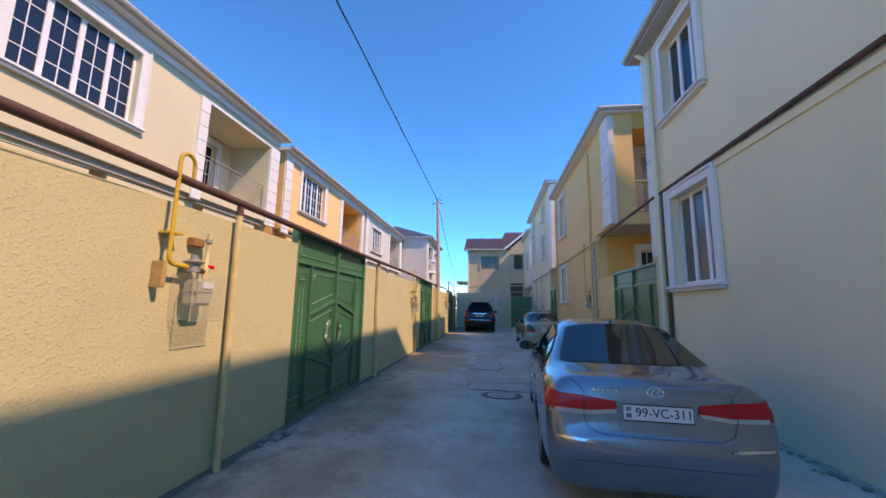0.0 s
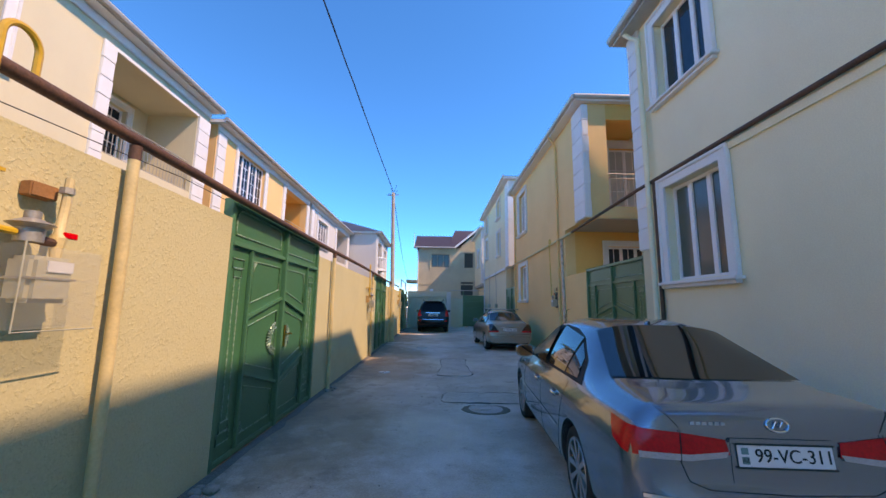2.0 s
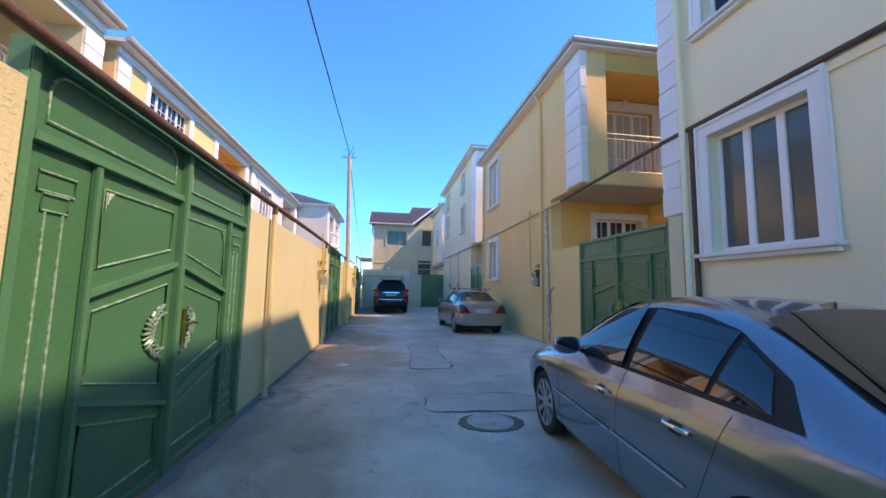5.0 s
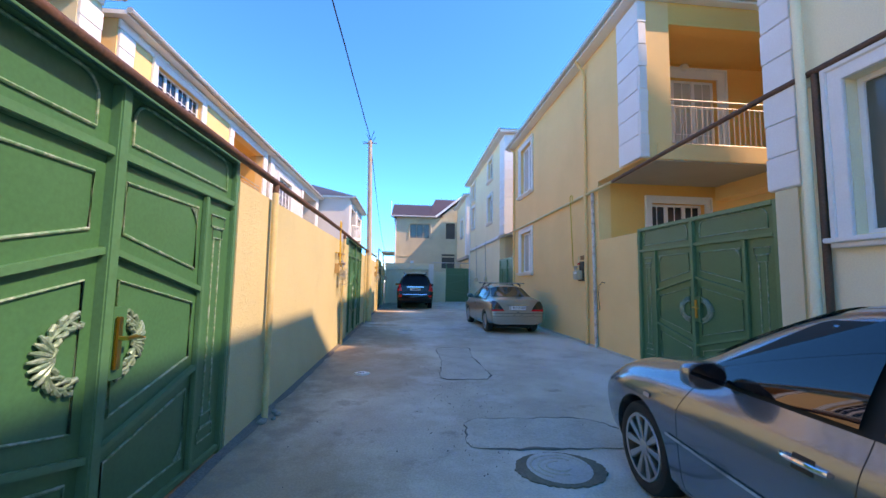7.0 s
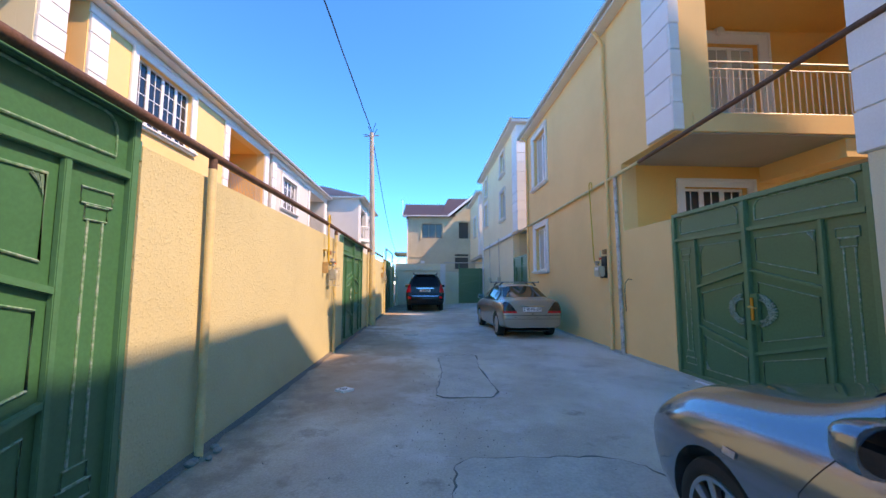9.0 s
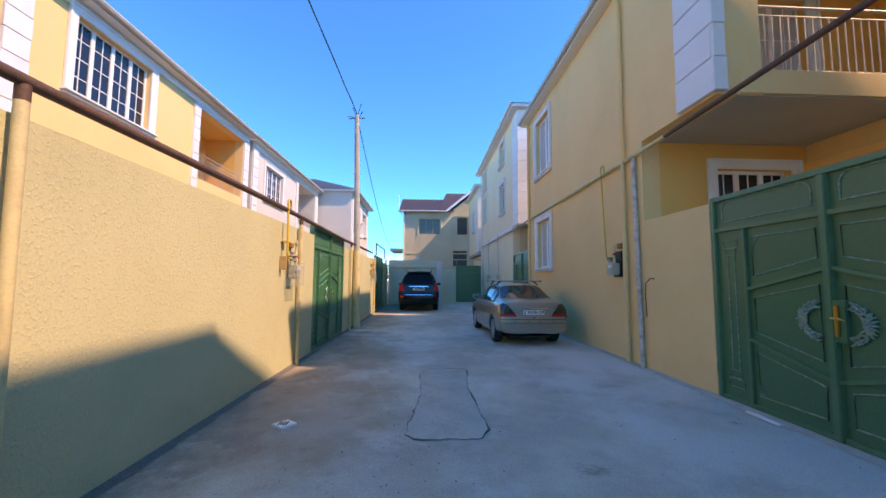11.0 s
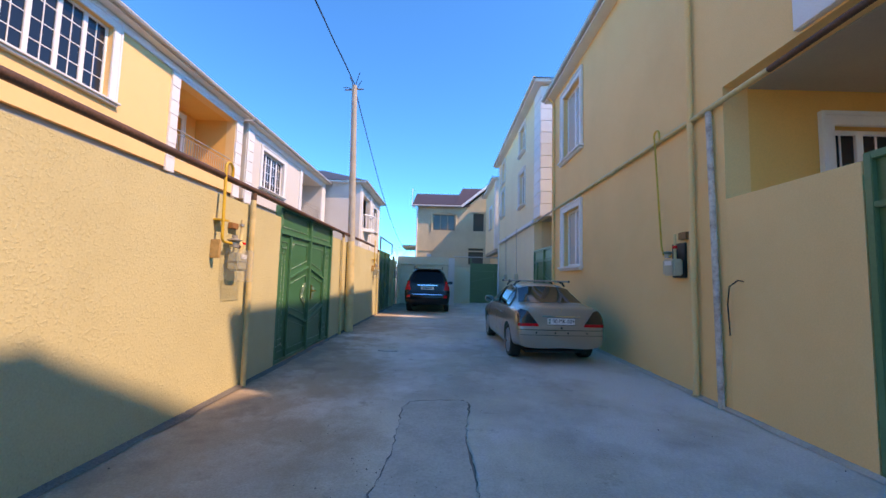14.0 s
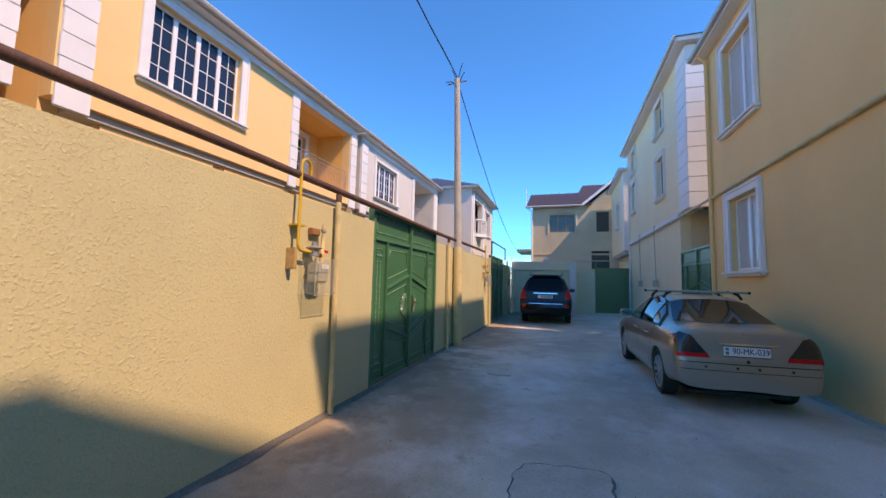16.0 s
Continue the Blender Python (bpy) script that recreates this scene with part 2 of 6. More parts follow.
def dirt(m, colour, x0, x1, scale, lo, hi, seed, most=0.85):
    """Dirt trodden in on one side of the lane: ragged patches that thin out from x0 towards x1."""
    nt, nd = m.node_tree, m.node_tree.nodes
    hsv = next(n for n in nd if n.type == "HUE_SAT")
    base = hsv.inputs["Color"].links[0].from_socket
    tc = nd.new("ShaderNodeTexCoord")
    sep = nd.new("ShaderNodeSeparateXYZ")
    nt.links.new(tc.outputs["Object"], sep.inputs[0])
    side = nd.new("ShaderNodeMapRange")
    side.inputs[1].default_value, side.inputs[2].default_value, side.inputs[3].default_value, side.inputs[4].default_value = x0, x1, 0.14, -0.12
    nt.links.new(sep.outputs[0], side.inputs[0])
    n = nd.new("ShaderNodeTexNoise")
    n.noise_dimensions = "4D"
    n.inputs["W"].default_value, n.inputs["Scale"].default_value, n.inputs["Detail"].default_value, n.inputs["Roughness"].default_value = seed, scale, 10, 0.68
    nt.links.new(tc.outputs["Object"], n.inputs["Vector"])
    add = nd.new("ShaderNodeMath")
    nt.links.new(n.outputs[0], add.inputs[0])
    nt.links.new(side.outputs[0], add.inputs[1])
    r = nd.new("ShaderNodeMapRange")
    r.inputs[1].default_value, r.inputs[2].default_value, r.inputs[4].default_value = lo, hi, most
    nt.links.new(add.outputs[0], r.inputs[0])
    mix = nd.new("ShaderNodeMix")
    mix.data_type = "RGBA"
    mix.inputs[7].default_value = (*colour, 1)
    nt.links.new(r.outputs[0], mix.inputs[0])
    nt.links.new(base, mix.inputs[6])
    nt.links.new(mix.outputs[2], hsv.inputs["Color"])


dirt(M["road"], (0.66, 0.62, 0.54), 3.3, -0.6, 0.7, 0.48, 0.62, 21.0)
dirt(M["road"], (0.37, 0.265, 0.17), -2.4, 0.5, 0.55, 0.47, 0.62, 33.0)
dirt(M["road"], (0.27, 0.20, 0.145), -2.5, -0.4, 2.4, 0.56, 0.66, 8.0, 0.7)


# ---- building helpers ----
ORIGIN = {}


def thing(name, label, category, at=(0, 0, 0), group="", kind=""):
    ob = tagged(new(name), label, category, group, kind)
    ob.empty_display_size = 0.2
    ob.location = at
    ORIGIN[ob.name] = Vector(at)
    return ob


def part(name, bm, material, parent=None, label="", smooth=False, bevel=0.0):
    """Links a bmesh, given in world metres (or in its thing's own metres), as one mesh object under a thing or part."""
    root = parent
    while root is not None and root.parent is not None:
        root = root.parent
    if root is not None and root.name in ORIGIN:
        bmesh.ops.translate(bm, verts=bm.verts, vec=-ORIGIN[root.name])
    if bevel:
        bmesh.ops.bevel(bm, geom=[e for e in bm.edges if len(e.link_faces) == 2 and e.calc_face_angle(0) > 0.6], offset=bevel, segments=2, affect="EDGES", clamp_overlap=True)
    me = bpy.data.meshes.new(name)
    if smooth:
        for f in bm.faces:
            f.smooth = True
    bm.to_mesh(me)
    bm.free()
    me.materials.append(M[material] if isinstance(material, str) else material)
    if smooth:
        me.set_sharp_from_angle(angle=radians(42))
    ob = new(name, me)
    ob.parent = parent
    if label:
        ob["label"] = label
    return ob


def structure(name, bm, material, label, category, smooth=False, bevel=0.0):
    return tagged(part(name, bm, material, None, "", smooth, bevel), label, category, kind="structure")


def box(bm, x0, x1, y0, y1, z0, z1):
    v = [bm.verts.new(p) for p in ((x0, y0, z0), (x1, y0, z0), (x1, y1, z0), (x0, y1, z0), (x0, y0, z1), (x1, y0, z1), (x1, y1, z1), (x0, y1, z1))]
    for f in ((3, 2, 1, 0), (4, 5, 6, 7), (0, 1, 5, 4), (1, 2, 6, 5), (2, 3, 7, 6), (3, 0, 4, 7)):
        bm.faces.new([v[i] for i in f])
    return bm


def boxes(*rows):
    bm = bmesh.new()
    for r in rows:
        box(bm, *r)
    return bm


def prism(bm, pts, vec):
    """A polygon (3D points) pushed along vec."""
    a = [bm.verts.new(p) for p in pts]
    b = [bm.verts.new(Vector(p) + Vector(vec)) for p in pts]
    n = len(pts)
    bm.faces.new(a)
    bm.faces.new(b[::-1])
    for i in range(n):
        bm.faces.new((a[(i + 1) % n], a[i], b[i], b[(i + 1) % n]))
    bmesh.ops.recalc_face_normals(bm, faces=bm.faces)
    return bm


def tube(bm, pts, r, n=8, closed=False):
    """A round bar along a line of points; r may be a number or one radius a point."""
    pts = [Vector(p) for p in pts]
    rs = r if isinstance(r, (list, tuple)) else [r] * len(pts)
    rings = []
    up = None
    for i, p in enumerate(pts):
        if closed:
            d = pts[(i + 1) % len(pts)] - pts[i - 1]
        else:
            d = pts[min(i + 1, len(pts) - 1)] - pts[max(i - 1, 0)]
        d.normalize()
        if up is None:
            up = Vector((0, 0, 1)) if abs(d.z) < 0.9 else Vector((1, 0, 0))
        u = d.cross(up).normalized()
        w = u.cross(d).normalized()
        up = w
        rings.append([bm.verts.new(p + (u * math.cos(a) + w * math.sin(a)) * rs[i]) for a in (2 * math.pi * k / n for k in range(n))])
    m = len(rings)
    for i in range(m if closed else m - 1):
        A, B = rings[i], rings[(i + 1) % m]
        for k in range(n):
            bm.faces.new((A[k], A[(k + 1) % n], B[(k + 1) % n], B[k]))
    if not closed:
        bm.faces.new(rings[0][::-1])
        bm.faces.new(rings[-1])
    return bm


def arc(c, r, a0, a1, n, plane="yz"):
    """Points of an arc round c, in degrees, in the plane named."""
    out = []
    for i in range(n + 1):
        a = radians(a0 + (a1 - a0) * i / n)
        u, v = r * math.cos(a), r * math.sin(a)
        out.append(Vector(c) + {"yz": Vector((0, u, v)), "xz": Vector((u, 0, v)), "xy": Vector((u, v, 0))}[plane])
    return out


def slab(axis, a0, a1, u0, u1, z0, z1, holes=(), bm=None):
    """A wall with rectangular openings. axis 'x': it stands between x=a0 and x=a1 and runs along y; 'y': the other way."""
    bm = bm or bmesh.new()
    us = sorted({u0, u1, *[h[0] for h in holes], *[h[1] for h in holes]})
    zs = sorted({z0, z1, *[h[2] for h in holes], *[h[3] for h in holes]})
    for i in range(len(us) - 1):
        for j in range(len(zs) - 1):
            cu, cz = (us[i] + us[i + 1]) / 2, (zs[j] + zs[j + 1]) / 2
            if not any(h[0] < cu < h[1] and h[2] < cz < h[3] for h in holes):
                ubox(bm, axis, a0, a1, us[i], us[i + 1], zs[j], zs[j + 1])
    bmesh.ops.remove_doubles(bm, verts=bm.verts, dist=1e-5)
    bm.verts.index_update()
    seen = {}
    for f in bm.faces:
        seen.setdefault(frozenset(v.index for v in f.verts), []).append(f)
    bmesh.ops.delete(bm, geom=[f for fs in seen.values() if len(fs) > 1 for f in fs], context="FACES")
    return bm


def ubox(bm, axis, a0, a1, u0, u1, z0, z1):
    lo, hi = min(a0, a1), max(a0, a1)
    return box(bm, lo, hi, u0, u1, z0, z1) if axis == "x" else box(bm, u0, u1, lo, hi, z0, z1)


def window(house, axis, face, out, u0, u1, z0, z1, lights=3, grid=(0, 0), trim=0.14, glass="pane", sill=True, transom=0.0, recess=0.10, inside=True, frame_mat="plastic"):
    """A plastic window in an opening of a wall: frame, panes, glazing bars, raised surround and sill. out: +1 or -1, the way it faces."""
    a = face - out * recess
    w = 0.055
    step = (u1 - u0) / lights
    cuts = [(u0 + i * step + (w if i == 0 else w * 0.85), u0 + (i + 1) * step - (w if i == lights - 1 else w * 0.85), z0 + w, z1 - w) for i in range(lights)]
    frame_ob = part("window", slab(axis, a, a - out * 0.07, u0, u1, z0, z1, cuts), frame_mat, house, "white plastic window frame" if frame_mat == "plastic" else "brown window frame", bevel=0.006)
    for i in range(lights):
        lo, hi = u0 + i * step + w * 0.6, u0 + (i + 1) * step - w * 0.6
        g = part("pane", ubox(bmesh.new(), axis, a - out * 0.03, a - out * 0.042, lo, hi, z0 + w * 0.8, z1 - w * 0.8), glass, frame_ob)
        if grid[0] or grid[1]:
            bb = bmesh.new()
            for k in range(1, grid[0] + 1):
                c = lo + (hi - lo) * k / (grid[0] + 1)
                ubox(bb, axis, a - out * 0.018, a - out * 0.0295, c - 0.009, c + 0.009, z0 + w, z1 - w)
            for k in range(1, grid[1] + 1):
                c = z0 + (z1 - z0) * k / (grid[1] + 1)
                ubox(bb, axis, a - out * 0.016, a - out * 0.0285, lo, hi, c - 0.009, c + 0.009)
            part("glazing_bar", bb, "plastic", frame_ob)
    if trim:
        zb = z0 - (0.02 if sill else trim)
        part("surround", slab(axis, face + out * 0.002, face + out * 0.045, u0 - trim, u1 + trim, zb, z1 + trim, [(u0, u1, zb if sill else z0, z1)]), "white", frame_ob, "white moulded surround", bevel=0.006)
        o = trim + 0.03
        part("surround_lip", slab(axis, face + out * 0.003, face + out * 0.07, u0 - o, u1 + o, zb, z1 + o, [(u0 - trim + 0.02, u1 + trim - 0.02, zb, z1 + trim - 0.02)]), "white", frame_ob, bevel=0.008)
        if sill:
            bm = bmesh.new()
            ubox(bm, axis, face - out * recess, face + out * 0.13, u0 - trim - 0.06, u1 + trim + 0.06, z0 - 0.07, z0 - 0.021)
            ubox(bm, axis, face + out * 0.002, face + out * 0.09, u0 - trim - 0.02, u1 + trim + 0.02, z0 - 0.12, z0 - 0.071)
            part("sill", bm, "white", frame_ob, "white moulded sill", bevel=0.008)
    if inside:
        # a dark board behind the glass, its colour standing in for a dim room
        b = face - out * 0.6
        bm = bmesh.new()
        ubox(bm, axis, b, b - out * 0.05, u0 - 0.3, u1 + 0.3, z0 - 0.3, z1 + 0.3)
        part("room_back", bm, "room_shade", frame_ob)
    return frame_ob


def quoins(house, axis, face, out, u0, u1, z0, z1, wrap=None, course=0.42):
    """A white corner pilaster of quoin blocks, each with its own edges."""
    base = part("pilaster", ubox(bmesh.new(), axis, face + out * 0.002, face + out * 0.035, u0 + 0.01, u1 - 0.01, z0, z1), "white", house, "white quoined corner pilaster")
    n = max(1, round((z1 - z0) / course))
    h = (z1 - z0) / n
    for i in range(n):
        d = 0.012 if i % 2 else 0.0
        part("quoin_block", ubox(bmesh.new(), axis, face + out * 0.003, face + out * 0.06, u0 + d, u1 - d, z0 + i * h + 0.008, z0 + (i + 1) * h - 0.008), "white", base, bevel=0.006)
    return base


def gutter_run(house, pts, r=0.07):
    """A half-round eaves gutter on a line of points."""
    bm = bmesh.new()
    tube(bm, pts, r, 8)
    return part("gutter", bm, "gutter", house, "grey metal eaves gutter", smooth=True)


def drainpipe(house, pts, material="gutter", r=0.045, label="painted drainpipe"):
    return part("drainpipe", tube(bmesh.new(), pts, r, 10), material, house, label, smooth=True)


def gable_roof(house, x0, x1, y0, y1, z, k, material="roof_dark", along="y", t=0.12):
    bm = bmesh.new()
    if along == "y":
        xm = (x0 + x1) / 2
        h = z + k * (xm - x0)
        prism(bm, [(x0, y0, z), (xm, y0, h), (x1, y0, z), (x1, y0, z + t), (xm, y0, h + t), (x0, y0, z + t)], (0, y1 - y0, 0))
    else:
        ym = (y0 + y1) / 2
        h = z + k * (ym - y0)
        prism(bm, [(x0, y0, z), (x0, ym, h), (x0, y1, z), (x0, y1, z + t), (x0, ym, h + t), (x0, y0, z + t)], (x1 - x0, 0, 0))
    return part("roof", bm, material, house, "sheet metal pitched roof, enlarged to block sun")


def hip_roof(house, x0, x1, y0, y1, z, k, material="roof_dark"):
    bm = bmesh.new()
    d = min(x1 - x0, y1 - y0) / 2
    if x1 - x0 < y1 - y0:
        r0, r1 = ((x0 + x1) / 2, y0 + d, z + k * d), ((x0 + x1) / 2, y1 - d, z + k * d)
    else:
        r0, r1 = (x0 + d, (y0 + y1) / 2, z + k * d), (x1 - d, (y0 + y1) / 2, z + k * d)
    lo = [bm.verts.new(p) for p in ((x0, y0, z), (x1, y0, z), (x1, y1, z), (x0, y1, z))]
    a, b = bm.verts.new(r0), bm.verts.new(r1)
    if x1 - x0 < y1 - y0:
        fs = ((lo[0], lo[1], a), (lo[1], lo[2], b, a), (lo[2], lo[3], b), (lo[3], lo[0], a, b))
    else:
        fs = ((lo[0], lo[1], b, a), (lo[1], lo[2], b), (lo[2], lo[3], a, b), (lo[3], lo[0], a))
    for f in fs:
        bm.faces.new(f)
    bm.faces.new(lo[::-1])
    return part("roof", bm, material, house, "hipped sheet metal roof")


def railing(house, axis, a, u0, u1, z0, z1, step=0.11):
    bm = bmesh.new()
    P = (lambda u, z: (a, u, z)) if axis == "x" else (lambda u, z: (u, a, z))
    for z in (z1, z1 - 0.12, z0 + 0.06):
        tube(bm, [P(u0, z), P(u1, z)], 0.016 if z == z1 else 0.009, 6)
    base = part("railing", bm, "rail", house, "thin metal balcony railing")
    n = max(2, int((u1 - u0) / step))
    for i in range(n + 1):
        u = u0 + (u1 - u0) * i / n
        part("baluster", tube(bmesh.new(), [P(u, z0), P(u, z1 - 0.12)], 0.008, 5), "rail", base)
    return base


# ---- ground and lane ----
LX, RX = -2.5, 3.3
bm = bmesh.new()
box(bm, -400, 400, -400, 400, -0.3, -0.03)
structure("ground", bm, "soil", "bare brown soil reaching to the horizon", "ground")
bm = bmesh.new()
nx, ny = 24, 130
gv = [[bm.verts.new((LX - 0.1 + (RX - LX + 0.2) * i / nx, -16 + 47 * j / ny, 0.006 * noise.noise((i * 0.35, j * 0.3, 0)) + 0.002 * noise.noise((i * 1.1, j * 1.0, 5)))) for i in range(nx + 1)] for j in range(ny + 1)]
for j in range(ny):
    for i in range(nx):
        bm.faces.new((gv[j][i], gv[j][i + 1], gv[j + 1][i + 1], gv[j + 1][i]))
structure("road", bm, "road", "dusty grey concrete lane between the house walls", "road", smooth=True)

# ---- yard wall on the west side ----
GATES_W = [(4.615, 7.355), (13.50, 16.24), (22.68, 25.42)]
WALL_H = 2.28
u = -16.0
bm = bmesh.new()
for g0, g1 in GATES_W + [(27.9, 27.9)]:
    box(bm, LX - 0.25, LX, u, g0, -0.05, WALL_H)
    u = g1
structure("wall_west", bm, "wall_stucco", "cream rough stucco yard wall", "wall", bevel=0.012)


# ---- west houses, set back behind their yards ----
def west_house(y0, y1, wall, label, fx=-7.4, zw=(5.12, 6.72), win=(1.38, 3.50), loggia=(5.5, 8.3), up=0.0):
    h = thing("house", label, "house", (fx, y0, 0), "row of two-storey houses")
    w0, w1 = y0 + win[0], y0 + win[1]
    l0, l1 = y0 + loggia[0], y0 + loggia[1]
    zl, top = 4.5, 7.0 + up
    part("wall", slab("x", fx - 0.3, fx, y0, y1, 4.16, top, [(w0, w1, *zw), (l0, l1, zl, 6.72)]), wall, h)
    part("wall", slab("x", fx - 1.0, fx - 0.7, y0, l0 - 0.4, 0, 3.95), wall, h)
    part("wall", slab("x", fx - 1.7, fx - 1.4, l0 - 0.4, y1, 0, 4.3), wall, h)
    # side and back walls
    part("wall", slab("y", y0, y0 + 0.25, fx - 9, fx - 0.302, 3.95, top), wall, h)
    part("wall", slab("y", y1 - 0.25, y1, fx - 9, fx - 0.302, 3.95, top), wall, h)
    part("wall", slab("y", y0 + 0.3, y0 + 0.55, fx - 9, fx - 1.0, 0, 3.95), wall, h)
    part("wall", slab("x", fx - 9.3, fx - 9, y0, y1, 0, top), wall, h)
    # jettied slab under the upper floor, stepped as over the yard
    part("floor_slab", boxes((fx - 9, fx - 0.10, y0 + 0.26, y1 - 0.26, 4.02, 4.158)), "soffit", h)
    n = 3
    for i in range(n):
        c = y0 + 0.6 + (y1 - y0 - 1.2) * (i + 0.5) / n
        part("floor_beam", boxes((fx - 0.9, fx - 0.16, c - 1.1, c + 1.1, 3.78, 4.018)), wall, h)
    # loggia interior
    d = 1.4
    inner = "orange" if wall == "apricot" else wall
    part("loggia_wall", slab("x", fx - d - 0.2, fx - d, l0 - 0.3, l1 + 0.3, 4.3, 6.9, [(l0 + 0.9, l0 + 2.1, 4.55, 6.45)]), inner, h)
    part("loggia_wall", boxes((fx - d, fx - 0.301, l0 - 0.2, l0, 4.3, 6.9)), wall, h)
    part("loggia_wall", boxes((fx - d, fx - 0.301, l1, l1 + 0.2, 4.3, 6.9)), inner, h)
    part("loggia_floor", boxes((fx - d, fx - 0.302, l0, l1, 4.3, 4.5)), "soffit", h)
    part("loggia_ceiling", boxes((fx - d, fx - 0.302, l0, l1, 6.722, 6.85)), inner, h)
    window(h, "x", fx - d, 1, l0 + 0.9, l0 + 2.1, 4.55, 6.45, 2, (1, 3), 0.14, sill=False)
    railing(h, "x", fx - 0.10, l0 + 0.02, l1 - 0.02, 4.5, 5.35)
    # white trim
    quoins(h, "x", fx, 1, l0 - 0.32, l0 - 0.01, 4.05, 6.78)
    quoins(h, "x", fx, 1, l1 + 0.01, y1 - 0.01, 4.05, 6.78)
    quoins(h, "x", fx, 1, y0 + 0.02, y0 + 0.48, 4.0, 6.78)
    part("trim", boxes((fx + 0.002, fx + 0.05, y0, y1, 6.80 + up, top)), "white", h, "white cornice band", bevel=0.01)
    part("trim", boxes((fx + 0.002, fx + 0.035, l0, l1, 6.722, 6.798)), "white", h)
    window(h, "x", fx, 1, w0, w1, *zw, 4, (1, 3), 0.17)
    part("eave_board", boxes((fx - 9.4, fx + 0.28, y0 - 0.15, y1 + 0.1, top + 0.002, top + 0.1)), "white", h, "white boxed eaves")
    gutter_run(h, [(fx + 0.33, y0 - 0.16, top + 0.1), (fx + 0.33, y1 + 0.12, top + 0.08)])
    hip_roof(h, fx - 9.5, fx + 0.30, y0 - 0.15, y1 + 0.1, top + 0.104, 0.24)
    return h


west_house(3.0, 11.85, "cream_w", "cream two-storey house with white quoins and a loggia", up=0.15)
west_house(12.28, 21.0, "apricot", "apricot two-storey house with white quoins and a loggia", win=(1.32, 3.38), loggia=(5.48, 8.3))
west_house(21.35, 30.6, "greywhite", "off-white two-storey house with white quoins and a loggia", win=(1.3, 3.3), loggia=(5.5, 8.6), zw=(4.9, 6.4))
west_house(-6.4, 2.55, "cream_w", "cream two-storey house with white trim")

# house set forward at the far west end
fx = -5.26
h = thing("house", "pale grey two-storey house with a small curved balcony", "house", (fx, 30.9, 0))
part("wall", slab("x", fx - 0.3, fx, 31.15, 37.8, 3.2, 7.2, [(31.8, 34.0, 4.6, 6.7), (35.2, 36.8, 4.8, 6.5)]), "greywhite", h)
part("wall", slab("y", 30.9, 31.15, fx - 8, fx, 0, 7.2), "greywhite", h)
part("wall", slab("x", fx - 1.3, fx - 1.0, 31.15, 37.8, 0, 7.2, [(32.2, 33.4, 4.6, 6.4)]), "greywhite", h)
part("wall", slab("y", 37.8, 38.05, fx - 8, fx, 0, 7.2), "greywhite", h)
part("floor_slab", boxes((fx - 1.0, fx - 0.3, 31.2, 37.8, 4.4, 4.6)), "soffit", h)
window(h, "x", fx, 1, 35.2, 36.8, 4.8, 6.5, 2, (0, 0), 0.12, inside=False)
window(h, "x", fx - 1.0, 1, 32.2, 33.4, 4.6, 6.4, 2, (0, 0), 0.1, sill=False)
part("trim", boxes((fx + 0.002, fx + 0.06, 34.05, 34.4, 3.3, 7.0)), "white", h)
part("trim", boxes((fx + 0.002, fx + 0.06, 31.15, 31.5, 3.3, 7.0)), "white", h)
bm = bmesh.new()
prism(bm, [(fx, 32.0, 4.35)] + [(fx + 0.55 * math.sin(math.pi * i / 10), 32.0 + 1.9 * i / 10, 4.35) for i in range(1, 10)] + [(fx, 33.9, 4.35)], (0, 0, 0.2))
balc = part("balcony", bm, "white", h, "curved white balcony")
bm = bmesh.new()
for i in range(11):
    a = (fx + 0.52 * math.sin(math.pi * i / 10), 32.0 + 1.9 * i / 10)
    tube(bm, [(*a, 4.55), (*a, 5.4)], 0.03, 6)
tube(bm, [(fx + 0.52 * math.sin(math.pi * i / 10), 32.0 + 1.9 * i / 10, 5.42) for i in range(11)], 0.05, 6)
part("balustrade", bm, "white", balc)
part("eave_board", boxes((fx - 8.2, fx + 0.35, 30.6, 38.2, 7.202, 7.32)), "white", h)
gutter_run(h, [(fx + 0.4, 30.6, 7.3), (fx + 0.4, 38.2, 7.3)])
hip_roof(h, fx - 8.3, fx + 0.36, 30.55, 38.25, 7.324, 0.42)

# ---- east houses ----
# first cream house beside the lane, its flank on the lane
h = thing("house", "cream two-storey house with white windows and quoins", "house", (RX, 0.3, 0))
W1 = [(5.92, 7.16, 1.95, 3.52), (5.95, 7.14, 5.08, 6.55)]
part("wall", slab("x", RX, RX + 0.3, 0.3, 7.92, 0, 6.85, W1), "cream", h)
part("wall", slab("y", 7.62, 7.92, RX + 0.3, RX + 9, 0, 6.85), "cream", h)
part("wall", slab("y", 0.3, 0.6, RX + 0.3, RX + 9, 0, 6.85), "cream", h)
part("wall", slab("x", RX + 9, RX + 9.3, 0.3, 7.92, 0, 6.85), "cream", h)
for w in W1:
    window(h, "x", RX, -1, *w, 3, (0, 0), 0.15, glass="pane_frost" if w[2] < 3 else "pane", recess=0.12)
quoins(h, "x", RX, -1, 7.60, 7.98, 2.55, 6.85, course=0.40)
quoins(h, "y", 7.92, 1, RX - 0.058, RX + 0.35, 2.55, 6.85, course=0.40)
part("pilaster_base", boxes((RX - 0.03, RX - 0.002, 7.66, 7.92, 0, 2.545)), "cream_w", h, "bare cement pilaster base")
part("trim", boxes((RX - 0.03, RX - 0.002, 0.3, 7.58, 3.60, 3.70)), "cream", h, "cream string course under the pipe")
